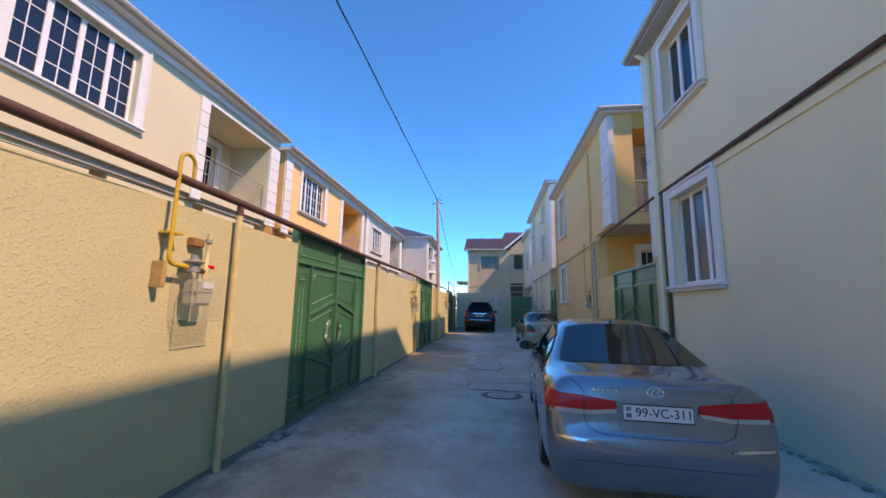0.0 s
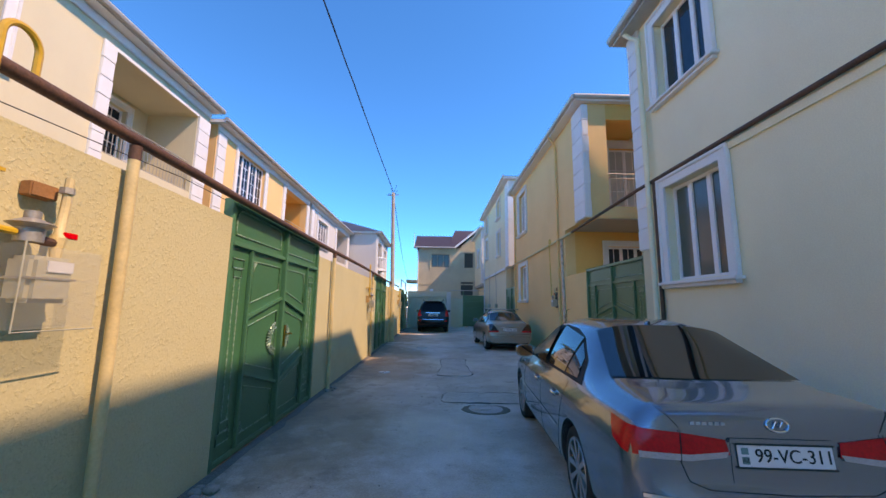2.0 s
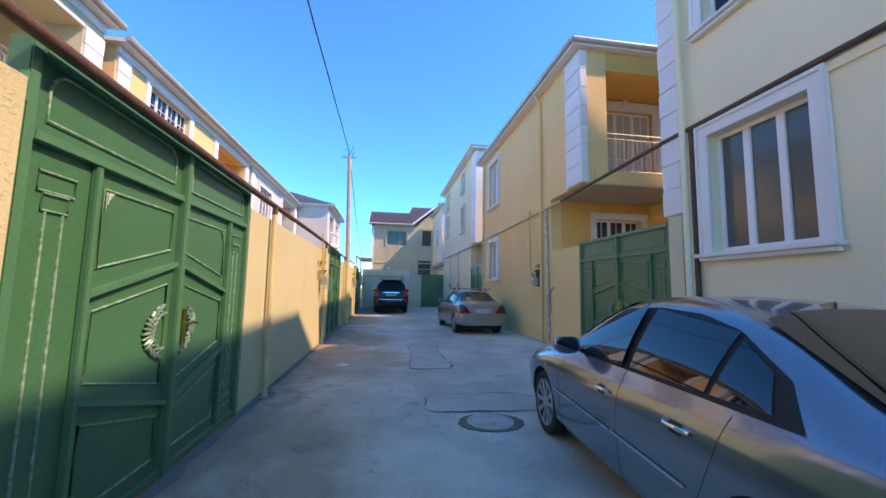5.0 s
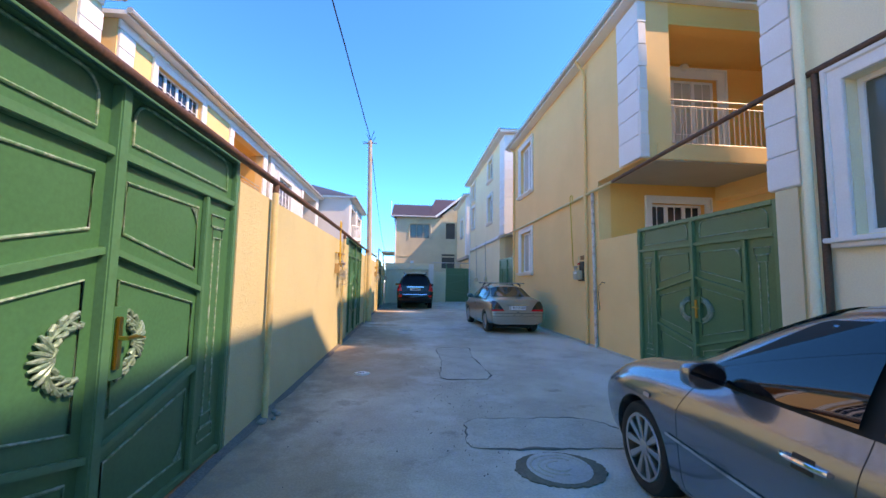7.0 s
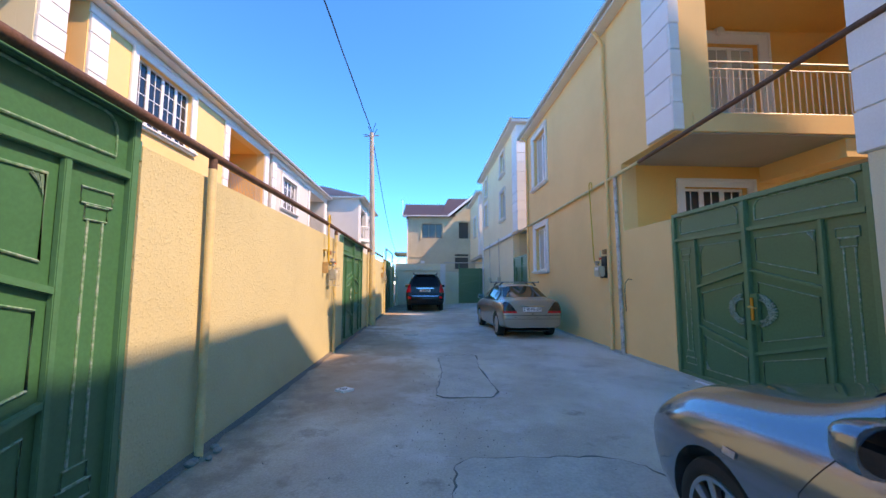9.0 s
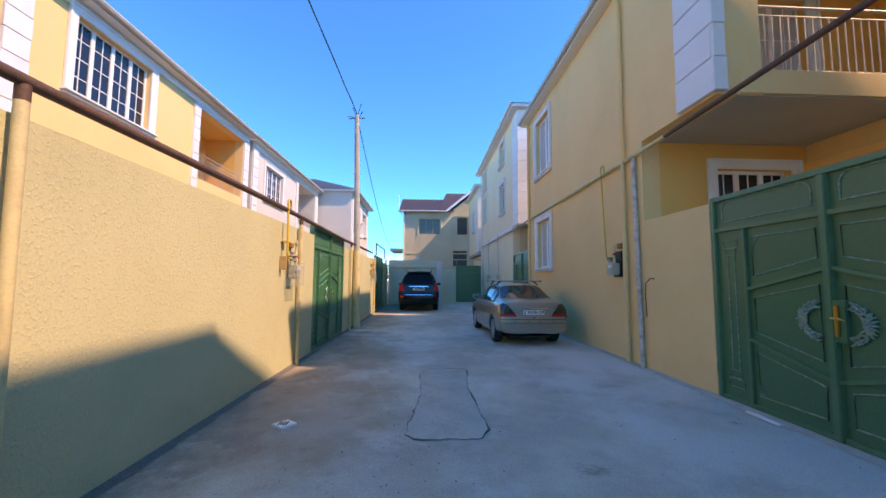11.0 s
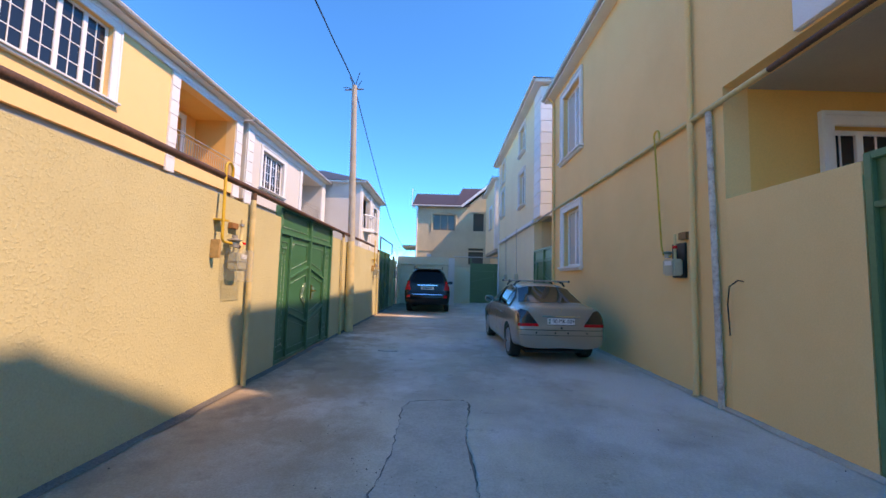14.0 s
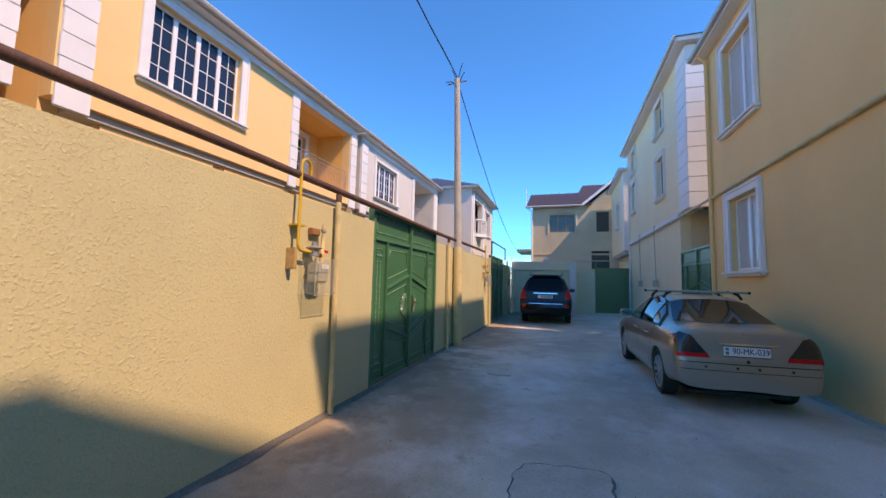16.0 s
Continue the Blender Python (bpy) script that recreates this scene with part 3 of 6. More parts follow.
# eaves and roof run past the walls, unseen, to shape the lane's sunlight
part("eave_board", boxes((RX - 0.28, RX + 9.4, -2.6, 8.10, 6.852, 6.95)), "gutter", h, "boxed eaves")
gutter_run(h, [(RX - 0.31, -2.6, 6.98), (RX - 0.31, 8.14, 6.98)], 0.08)
gutter_run(h, [(RX - 0.31, 8.14, 6.98), (RX + 9.4, 8.14, 6.98)], 0.08)
gable_roof(h, RX - 0.3, RX + 12.6, -2.6, 8.12, 6.954, 0.92)
drainpipe(h, [(RX - 0.27, 7.80, 6.95), (RX - 0.12, 7.68, 6.72), (RX - 0.11, 7.50, 6.55), (RX - 0.10, 7.48, 0.05)], "cream")

# apricot house, upper floor jettied over its yard with a balcony
h = thing("house", "apricot two-storey house with jettied balcony and white quoins", "house", (RX, 10.45, 0))
W2 = [(16.8, 18.0, 1.82, 3.28), (16.75, 18.05, 4.75, 6.55)]
part("wall", slab("x", RX, RX + 0.3, 12.1, 19.0, 0, 3.78, [W2[0]]), "apricot", h)
part("wall", slab("x", RX, RX + 0.3, 10.45, 19.0, 3.78, 6.95, [W2[1]]), "apricot", h)
part("wall", slab("y", 12.1, 12.4, RX + 0.3, RX + 9, 0, 3.78, [(4.58, 5.9, 1.9, 3.33)]), "orange", h)
part("wall", slab("y", 12.1, 12.4, RX + 0.3, RX + 9, 3.78, 6.95, [(4.75, 6.35, 4.4, 6.42)]), "orange", h)
part("wall", slab("y", 10.45, 10.75, RX + 0.3, RX + 0.62, 3.78, 6.95), "apricot", h)
part("wall", slab("y", 10.45, 10.75, RX + 0.62, RX + 4.9, 6.5, 6.95), "orange", h, "orange lintel band over the balcony")
part("wall", boxes((RX + 4.4, RX + 4.9, 10.45, 12.1, 3.78, 6.5)), "orange", h)
part("wall", slab("y", 18.7, 19.0, RX + 0.3, RX + 9, 0, 6.95), "apricot", h)
part("wall", slab("x", RX + 9, RX + 9.3, 12.1, 19.0, 0, 6.95), "apricot", h)
part("balcony_slab", boxes((RX + 0.302, RX + 4.9, 10.455, 12.098, 3.765, 4.05)), "soffit", h, "balcony slab with grey soffit")
part("fascia", boxes((RX + 0.3, RX + 4.9, 10.42, 10.448, 3.79, 4.10)), "apricot", h)
part("balcony_ceiling", boxes((RX + 0.3, RX + 4.9, 10.75, 12.1, 6.75, 6.9)), "orange", h)
part("beam", boxes((RX + 2.9, RX + 3.3, 10.5, 12.1, 3.45, 3.778)), "apricot", h)
window(h, "y", 12.1, -1, 4.58, 5.9, 1.9, 3.33, 3, (1, 1), 0.14)
window(h, "y", 12.1, -1, 4.75, 6.35, 4.4, 6.42, 3, (1, 2), 0.22, glass="pane_pale", sill=False)
part("curtain", boxes((4.8, 5.8, 12.32, 12.33, 4.45, 6.3)), "curtain", h)
railing(h, "y", 10.50, RX + 0.62, RX + 4.4, 4.08, 5.0)
part("balcony_lamp", tube(bmesh.new(), [(5.5, 12.098, 6.66), (5.5, 12.0, 6.66)], [0.11, 0.08], 12), "white", h)
for w in W2:
    window(h, "x", RX, -1, *w, 2, (0, 0), 0.14, glass="pane_pale")
quoins(h, "x", RX, -1, 10.42, 11.12, 3.80, 6.9)
quoins(h, "y", 10.45, -1, RX - 0.058, RX + 0.12, 3.80, 6.9)
part("eave_board", boxes((RX - 0.25, RX + 9.4, 10.3, 19.2, 6.952, 7.05)), "white", h)
gutter_run(h, [(RX - 0.28, 10.3, 7.06), (RX - 0.28, 19.2, 7.06)])
gutter_run(h, [(RX - 0.28, 10.28, 7.06), (RX + 9.4, 10.28, 7.06)])
hip_roof(h, RX - 0.3, RX + 9.6, 10.28, 19.25, 7.054, 0.3)
drainpipe(h, [(RX - 0.26, 12.62, 7.0), (RX - 0.1, 12.62, 6.75), (RX - 0.06, 12.62, 6.6), (RX - 0.06, 12.62, 0.03)], "apricot", 0.04, "cream painted drainpipe")
drainpipe(h, [(RX - 0.24, 18.85, 7.0), (RX - 0.06, 18.85, 6.8), (RX - 0.06, 18.85, 0.03)], "apricot", 0.04)

bm = bmesh.new()
box(bm, RX, RX + 0.2, 10.67, 12.098, -0.05, 2.42)
structure("wall_east", bm, "apricot", "apricot yard wall beside the green gate", "wall", bevel=0.01)

# tall ivory house
h = thing("house", "ivory three-storey house with white quoins", "house", (RX, 20.45, 0))
W3 = [(23.1, 24.1, 6.9, 8.0), (23.1, 24.1, 4.6, 6.0), (28.2, 29.2, 6.9, 8.0), (28.2, 29.2, 5.0, 6.4)]
part("wall", slab("x", RX, RX + 0.3, 20.45, 30.2, 3.6, 8.25, W3), "ivory", h)
part("wall", slab("x", RX + 0.02, RX + 0.3, 21.55, 30.2, 0, 3.6), "ivory", h)
part("wall", slab("y", 20.45, 20.75, RX + 0.3, RX + 1.1, 3.6, 8.25), "ivory", h)
part("wall", slab("y", 20.45, 20.75, RX + 1.1, RX + 5, 6.6, 8.25, [(5.2, 6.5, 6.9, 7.9)]), "ivory", h)
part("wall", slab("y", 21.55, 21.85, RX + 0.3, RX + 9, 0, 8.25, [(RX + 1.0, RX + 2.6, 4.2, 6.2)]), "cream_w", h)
part("wall", slab("y", 29.9, 30.2, RX + 0.3, RX + 9, 0, 8.25), "ivory", h)
part("wall", boxes((RX + 4.6, RX + 9, 20.45, 21.55, 3.6, 8.25)), "ivory", h)
part("balcony_slab", boxes((RX + 0.3, RX + 4.6, 20.45, 21.55, 3.6, 3.85)), "soffit", h)
part("balcony_parapet", boxes((RX + 0.9, RX + 4.6, 20.40, 20.5, 3.85, 4.3)), "white", h)
railing(h, "y", 20.45, RX + 0.9, RX + 4.6, 4.3, 4.9)
window(h, "y", 21.55, -1, RX + 1.0, RX + 2.6, 4.2, 6.2, 2, (1, 3), 0.15, sill=False)
for w in W3:
    window(h, "x", RX, -1, *w, 2, (0, 0), 0.12)
quoins(h, "x", RX, -1, 20.42, 21.3, 3.62, 8.2)
quoins(h, "y", 20.45, -1, RX - 0.058, RX + 0.8, 3.62, 8.2)
part("trim", boxes((RX - 0.05, RX - 0.002, 21.5, 30.2, 3.55, 3.66)), "white", h)
part("eave_board", boxes((RX - 0.3, RX + 9.2, 20.2, 30.4, 8.252, 8.37)), "white", h)
gutter_run(h, [(RX - 0.33, 20.2, 8.37), (RX - 0.33, 30.4, 8.37)])
hip_roof(h, RX - 0.35, RX + 9.3, 20.15, 30.45, 8.374, 0.3)
drainpipe(h, [(RX - 0.06, 29.9, 8.2), (RX - 0.06, 29.9, 0.05)], "white", 0.04)

# last ivory house behind the end gate
h = thing("house", "ivory two-storey house with jettied upper floor", "house", (RX, 31.6, 0))
part("wall", slab("x", RX, RX + 0.3, 31.6, 37.4, 3.4, 7.85, [(33.6, 34.6, 5.0, 6.4)]), "ivory", h)
part("wall", slab("x", RX + 0.4, RX + 0.7, 31.9, 37.4, 0, 3.4), "ivory", h)
part("wall", slab("y", 31.6, 31.9, RX + 0.3, RX + 8, 3.4, 7.85), "ivory", h)
window(h, "x", RX, -1, 33.6, 34.6, 5.0, 6.4, 2, (0, 0), 0.12)
quoins(h, "x", RX, -1, 31.58, 32.1, 3.42, 7.8)
quoins(h, "y", 31.6, -1, RX - 0.058, RX + 0.6, 3.42, 7.8)
part("floor_slab", boxes((RX + 0.02, RX + 8, 31.62, 37.4, 3.2, 3.398)), "soffit", h)
part("eave_board", boxes((RX - 0.3, RX + 8.2, 31.3, 37.6, 7.852, 7.95)), "white", h)
hip_roof(h, RX - 0.35, RX + 8.3, 31.25, 37.65, 7.954, 0.3)

# a house behind the camera on the east side, closing the lane
h = thing("house", "cream two-storey house beside the lane", "house", (RX, -16, 0))
part("wall", slab("x", RX, RX + 0.3, -16, -4.2, 0, 6.85), "cream", h)
part("wall", slab("y", -4.5, -4.2, RX + 0.3, RX + 9, 0, 6.85), "cream", h)
part("wall", slab("x", RX + 9, RX + 9.3, -16, -4.2, 0, 6.85), "cream", h)
hip_roof(h, RX - 0.3, RX + 9.6, -16, -4.0, 6.86, 0.3)
structure("wall_south", boxes((LX - 0.2, RX - 0.02, -16.3, -16.02, -0.05, 3.0)), "cream", "cream wall closing the lane", "wall")
structure("wall_east_yard", boxes((RX + 0.02, RX + 0.22, -4.19, 0.29, -0.05, 2.2)), "cream", "cream yard wall", "wall")

# ---- far end: garage, low wall, unfinished house ----
h = thing("garage", "cream garage with panelled double doors and a lit flat top", "garage", (-2.4, 28.0, 0))
part("wall", boxes((-2.45, -2.30, 28.0, 33.0, 0, 2.3)), "cream_w", h)
part("wall", boxes((0.30, 0.62, 28.0, 33.0, 0, 2.52)), "greywhite", h, "grey side pier")
part("lintel", boxes((-2.45, 0.298, 27.98, 28.3, 2.12, 2.55)), "cream_w", h)
part("wall", boxes((-2.45, 0.3, 32.7, 33.0, 0, 2.3)), "cream_w", h)
part("roof", boxes((-2.45, 0.62, 28.3, 33.0, 2.31, 2.5)), "cream_w", h)
for i in range(2):
    a = -2.29 + i * 1.29
    leaf = part("door_leaf", boxes((a, a + 1.28, 28.08, 28.14, 0.03, 2.11)), "beige_door", h, "cream panelled metal door leaf", bevel=0.01)
    for (c0, c1, z0, z1) in ((0.12, 0.60, 0.15, 1.0), (0.68, 1.16, 0.15, 1.0), (0.12, 0.60, 1.1, 1.65), (0.68, 1.16, 1.1, 1.65), (0.12, 1.16, 1.75, 2.02)):
        part("panel", boxes((a + c0, a + c1, 28.05, 28.082, z0, z1)), "beige_door", leaf, bevel=0.012)
part("bulkhead_lamp", boxes((-0.9, -0.66, 27.9, 28.0, 2.56, 2.72)), "white", h, bevel=0.02)
structure("wall_north", boxes((0.62, 1.6, 30.0, 30.2, -0.05, 2.1)), "cream_w", "cream low yard wall at the lane end", "wall", bevel=0.01)
structure("wall_north_post", boxes((3.25, 3.32, 30.2, 31.6, -0.05, 2.3)), "cream_w", "cream yard wall return", "wall")

h = thing("house", "unfinished cement-rendered house with brown metal roof", "house", (-2.2, 38, 0))
part("wall", slab("y", 38.0, 38.3, -2.15, 6.5, 0, 7.2, [(-0.9, 0.85, 5.3, 6.6), (2.35, 3.2, 5.3, 6.75), (2.0, 3.2, 2.6, 3.9)]), "bare", h)
part("wall", slab("x", -2.15, -1.85, 38.3, 46, 0, 7.2), "bare", h)
part("wall", slab("x", 6.2, 6.5, 38.3, 46, 0, 7.2), "bare", h)
part("wall", slab("y", 45.7, 46, -1.85, 6.2, 0, 7.2), "bare", h)
wf = window(h, "y", 38.0, -1, -0.9, 0.85, 5.3, 6.6, 3, (0, 0), 0.0, glass="pane_frost", sill=False, frame_mat="brown_frame")
bm = bmesh.new()
tube(bm, [(-1.02, 37.98, 5.2)] + [(-1.02 + 1.99 * i / 12, 37.98, 6.62 + 0.16 * math.sin(math.pi * i / 12)) for i in range(13)] + [(0.97, 37.98, 5.2)], 0.06, 6)
part("arched_trim", bm, "bare", h, "brown arched window trim")
# boards across the openings, coloured dark as the unlit rooms behind
part("dark_opening", boxes((2.35, 3.2, 38.2, 38.25, 5.3, 6.75)), "room_shade", h)
part("dark_opening", boxes((2.0, 3.2, 38.2, 38.25, 2.6, 3.9)), "room_shade", h)
part("floor_band", boxes((-2.18, 6.5, 37.96, 37.998, 3.6, 3.72)), "bare", h)
bm = bmesh.new()
prism(bm, [(-2.6, 37.7, 7.2), (-2.6, 42, 9.0), (-2.6, 46.3, 7.2), (-2.6, 46.3, 7.34), (-2.6, 42, 9.14), (-2.6, 37.7, 7.34)], (4.6, 0, 0))
r = part("roof", bm, "roof", h, "brown profiled metal roof")
bm = bmesh.new()
prism(bm, [(0.7, 38.2, 7.42), (1.7, 43.4, 10.0), (1.7, 46.3, 8.4), (1.7, 46.3, 8.5), (1.7, 43.4, 10.1), (0.7, 38.2, 7.52)], (3.0, 0, 0))
part("roof", bm, "roof", h, "higher back part of the brown roof")
for i in range(18):
    x = -2.5 + i * 0.25
    prism_bm = prism(bmesh.new(), [(x, 37.7, 7.345), (x, 42, 9.145), (x, 42, 9.18), (x, 37.7, 7.38)], (0.05, 0, 0))
    part("roof_rib", prism_bm, "roof", r)
bm = bmesh.new()
prism(bm, [(1.4, 37.65, 7.2), (4.0, 37.65, 9.3), (6.8, 37.65, 7.2), (6.8, 37.65, 7.34), (4.0, 37.65, 9.44), (1.4, 37.65, 7.34)], (0, 6, 0))
part("roof", bm, "roof", h, "brown metal gable roof")
prism(bm := bmesh.new(), [(1.7, 38.0, 7.2), (4.0, 38.0, 9.15), (6.4, 38.0, 7.2)], (0, 0.3, 0))
part("gable", bm, "bare", h)
part("bargeboard", prism(bmesh.new(), [(1.36, 37.62, 7.12), (4.0, 37.62, 9.28), (4.0, 37.62, 9.5), (1.36, 37.62, 7.36)], (0, 0.04, 0)), "white", h, "white bargeboard")
gutter_run(h, [(-2.65, 37.62, 7.22), (1.4, 37.62, 7.22)], 0.08)
drainpipe(h, [(-2.55, 37.65, 7.2), (-2.2, 37.9, 6.9), (-2.2, 37.9, 0.1)], "white", 0.06)
part("balcony_slab", boxes((-3.4, -2.16, 38.6, 42, 3.9, 4.1)), "bare", h)
part("bargeboard", boxes((-2.64, -2.58, 37.66, 37.74, 7.1, 8.6)), "white", h)


# ---- gates ----
def gate(width=2.72, height=2.48):
    """A green sheet-steel double gate in its own metres: x along it, facing -y."""
    g = thing("metal_gate", "green painted steel double gate with raised beads and scroll ornaments", "gate", group="green gates of the lane")
    W, H = width, height
    for x in (0.0, W - 0.06):
        part("gate_post", boxes((x, x + 0.06, -0.045, 0.05, 0.0, H)), "green_rail", g, bevel=0.006)
    part("top_rail", boxes((0.06, W - 0.06, -0.05, 0.05, H - 0.06, H)), "green_rail", g, bevel=0.006)
    part("transom", boxes((0.06, W - 0.06, -0.045, 0.04, 2.035, 2.085)), "green_rail", g, bevel=0.006)
    part("bottom_rail", boxes((0.06, W - 0.06, -0.035, 0.04, 0.03, 0.08)), "green_rail", g, bevel=0.006)
    part("centre_stile", boxes((W / 2 - 0.035, W / 2 + 0.035, -0.06, 0.04, 0.03, H - 0.06)), "green_rail", g, bevel=0.008)
    for s in (0, 1):
        f = (lambda x: x) if s == 0 else (lambda x: W - x)

        def q(x0, x1, *r):
            a, b = sorted((f(x0), f(x1)))
            return boxes((a, b, *r))

        leaf = part("leaf", q(0.06, W / 2 - 0.035, -0.005, 0.012, 0.08, H - 0.06), "green", g, "green sheet-steel leaf")

        def bead(pts, r=0.009, m="green_bead"):
            part("bead", tube(bmesh.new(), [(f(x), -0.010, z) for x, z in pts], r, 6, True), m, leaf, smooth=True)

        def rail(x0, z0, x1, z1, w=0.035, d=0.035):
            part("rail", prism(bmesh.new(), [(f(x0), -0.006, z0 - w / 2), (f(x1), -0.006, z1 - w / 2), (f(x1), -0.006, z1 + w / 2), (f(x0), -0.006, z0 + w / 2)], (0, -d, 0)), "green_rail", leaf)
        C = W / 2 - 0.035
        S = 0.45
        part("stile", q(S, S + 0.04, -0.042, -0.006, 0.08, 2.035), "green_rail", leaf, bevel=0.005)
        # top panel with two rounded corners
        r = 0.11
        bead([(0.15, 2.155), (C - 0.09, 2.155)] + [(C - 0.09 - r + r * math.cos(radians(a)), 2.405 - r + r * math.sin(radians(a))) for a in range(0, 91, 15)] + [(0.15 + r - r * math.sin(radians(a)), 2.405 - r + r * math.cos(radians(a))) for a in range(0, 91, 15)])
        # fluted pilaster strip with stepped cap and foot
        for x in (0.20, 0.30):
            part("flute", tube(bmesh.new(), [(f(x), -0.008, 0.40), (f(x), -0.008, 1.74)], 0.008, 6), "green_bead", leaf)
        for z0, z1, a, b in ((1.74, 1.82, 0.175, 0.325), (1.83, 1.92, 0.145, 0.355), (0.20, 0.29, 0.145, 0.355), (0.30, 0.39, 0.175, 0.325)):
            bead([(a, z0), (b, z0), (b, z1), (a, z1)], 0.007)
        # rising and falling rails, and the panels between them
        x0, x1 = S + 0.04, C
        rail(x0, 1.345, x1, 1.555)
        rail(x0, 0.785, x1, 0.55)
        bead([(x0 + 0.06, 1.49), (x1 - 0.075, 1.655), (x1 - 0.075, 1.935), (x0 + 0.06, 1.935)])
        bead([(x0 + 0.06, 0.87), (x1 - 0.075, 0.70), (x1 - 0.075, 1.405), (x0 + 0.06, 1.25)])
        bead([(x0 + 0.06, 0.185), (x1 - 0.075, 0.185), (x1 - 0.075, 0.475), (x0 + 0.06, 0.65)])
        # corner flourishes
        for cx, cz, dx, dz in ((x0 + 0.075, 1.92, 1, -1), (x0 + 0.075, 0.20, 1, 1)):
            bm = bmesh.new()
            for k in range(3):
                tube(bm, [(f(cx + dx * (0.01 + 0.025 * k)), -0.010, cz), (f(cx + dx * 0.012 * k), -0.016, cz + dz * (0.10 - 0.028 * k))], [0.010, 0.003], 5)
            part("corner_flourish", bm, "silver_orn", leaf, "worn silver corner flourish", smooth=True)
        # scroll ornament beside the lock: an arc with curling leaves
        bm = bmesh.new()
        cx, cz, R = x1 - 0.085, 1.07, 0.172
        P = lambda a, rr, y=-0.016: (f(cx - rr * math.cos(radians(a))), y, cz + rr * math.sin(radians(a)))
        tube(bm, [P(a, R * (0.92 + 0.04 * math.sin(radians(a * 5)))) for a in range(-88, 89, 4)], [0.009 + 0.006 * math.cos(radians(a)) for a in range(-88, 89, 4)], 6)
        for a in range(-76, 77, 19):
            sgn = 1 if a >= 0 else -1
            tube(bm, [P(a - sgn * 6, R * 0.92), P(a + sgn * 2, R * 1.05, -0.020), P(a + sgn * 10, R * 1.08, -0.020), P(a + sgn * 15, R * 0.98)], [0.008, 0.014, 0.012, 0.005], 7)
            tube(bm, [P(a - sgn * 4, R * 0.90), P(a + sgn * 5, R * 0.74, -0.024), P(a + sgn * 15, R * 0.70, -0.024), P(a + sgn * 22, R * 0.78, -0.02), P(a + sgn * 16, R * 0.82)], [0.008, 0.014, 0.014, 0.010, 0.006], 7)
        for k in range(-3, 4):
            tube(bm, [P(k * 3, R * 0.66, -0.022), P(k * 7, R * 0.95, -0.030), P(k * 9, R * 1.12, -0.026), P(k * 10, R * (1.34 - 0.04 * abs(k)))], [0.007, 0.013, 0.013, 0.006], 7)
        part("scroll_ornament", bm, "silver_orn", leaf, "silver-brushed scroll ornament", smooth=True)
        for z in (0.30, 2.18):
            part("hinge", tube(bmesh.new(), [(f(0.0), -0.03, z), (f(0.0), -0.03, z + 0.13)], 0.018, 8), "green_rail", g, smooth=True)
        if s == 1:
            lock = part("lock_plate", boxes((W / 2 + 0.045, W / 2 + 0.085, -0.075, -0.055, 0.95, 1.22)), "brass", g, "brass lock plate", bevel=0.006)
            part("lock_box", boxes((W / 2 + 0.037, W / 2 + 0.13, -0.054, -0.006, 0.90, 1.27)), "green", g)
            part("handle", tube(bmesh.new(), [(W / 2 + 0.065, -0.075, 1.11), (W / 2 + 0.065, -0.115, 1.11), (W / 2 + 0.10, -0.12, 1.115), (W / 2 + 0.18, -0.118, 1.10)], [0.012, 0.011, 0.012, 0.008], 8), "brass", lock, smooth=True)
    return g


g = gate()
g.matrix_basis = pose(LX - 0.05, 4.625, 0.0, 0, 0, 90)
for y in (13.51, 22.69):
    copy_thing(g, pose(LX - 0.05, y, 0.0, 0, 0, 90))
copy_thing(g, pose(RX + 0.05, 10.665, 0.0, 0, 0, -90))
copy_thing(g, pose(RX + 0.05, 21.52, 0.02, 0, 0, -90))

g = thing("metal_gate", "plain green steel gate leaf with slanting ribs at the lane end", "gate", (1.62, 30, 0))
leaf = part("leaf", boxes((1.62, 3.30, 30.0, 30.04, 0.05, 2.35)), "green", g)
for pts in (((1.75, 1.3), (2.9, 1.55)), ((1.75, 0.9), (2.9, 0.65)), ((1.75, 1.9), (3.2, 1.9)), ((3.0, 0.1), (3.0, 2.3))):
    part("rib", tube(bmesh.new(), [(pts[0][0], 29.99, pts[0][1]), (pts[1][0], 29.99, pts[1][1])], 0.02, 6), "green_rail", leaf)
part("rail", tube(bmesh.new(), [(0.62, 30.05, 2.72), (3.3, 30.05, 2.72)], 0.03, 8), "rail", g)
part("stay", tube(bmesh.new(), [(1.64, 30.06, 0.0), (1.64, 30.06, 2.72)], 0.03, 8), "green_rail", g)

# ---- gas main and posts along the west wall ----
p = thing("gas_main_pipe", "rusty brown gas main on cream posts along the yard wall", "pipe", (LX, -14, 0))
pipe = part("main_pipe", tube(bmesh.new(), [(LX + 0.06, y, 2.46 + 0.012 * math.sin(y * 0.7)) for y in [-15 + 0.8 * i for i in range(46)]], 0.036, 10), "rust", p, "rusty brown pipe", smooth=True)
for y in (-4.5, -0.6, 3.34, 8.06, 12.52, 16.9, 21.9, 26.2):
    post = part("post", tube(bmesh.new(), [(LX + 0.06, y + 0.03, 0.0), (LX + 0.06, y, 2.34)], 0.033, 10), "pipe_cream", p, "cream painted post", smooth=True)
    part("post_tip", tube(bmesh.new(), [(LX + 0.06, y, 2.34), (LX + 0.06, y, 2.43)], 0.034, 10), "rust", post, smooth=True)
    part("weld_collar", tube(bmesh.new(), [(LX + 0.06, y + 0.03, 0.28), (LX + 0.06, y + 0.03, 0.32)], 0.039, 10), "pipe_cream", post, smooth=True)
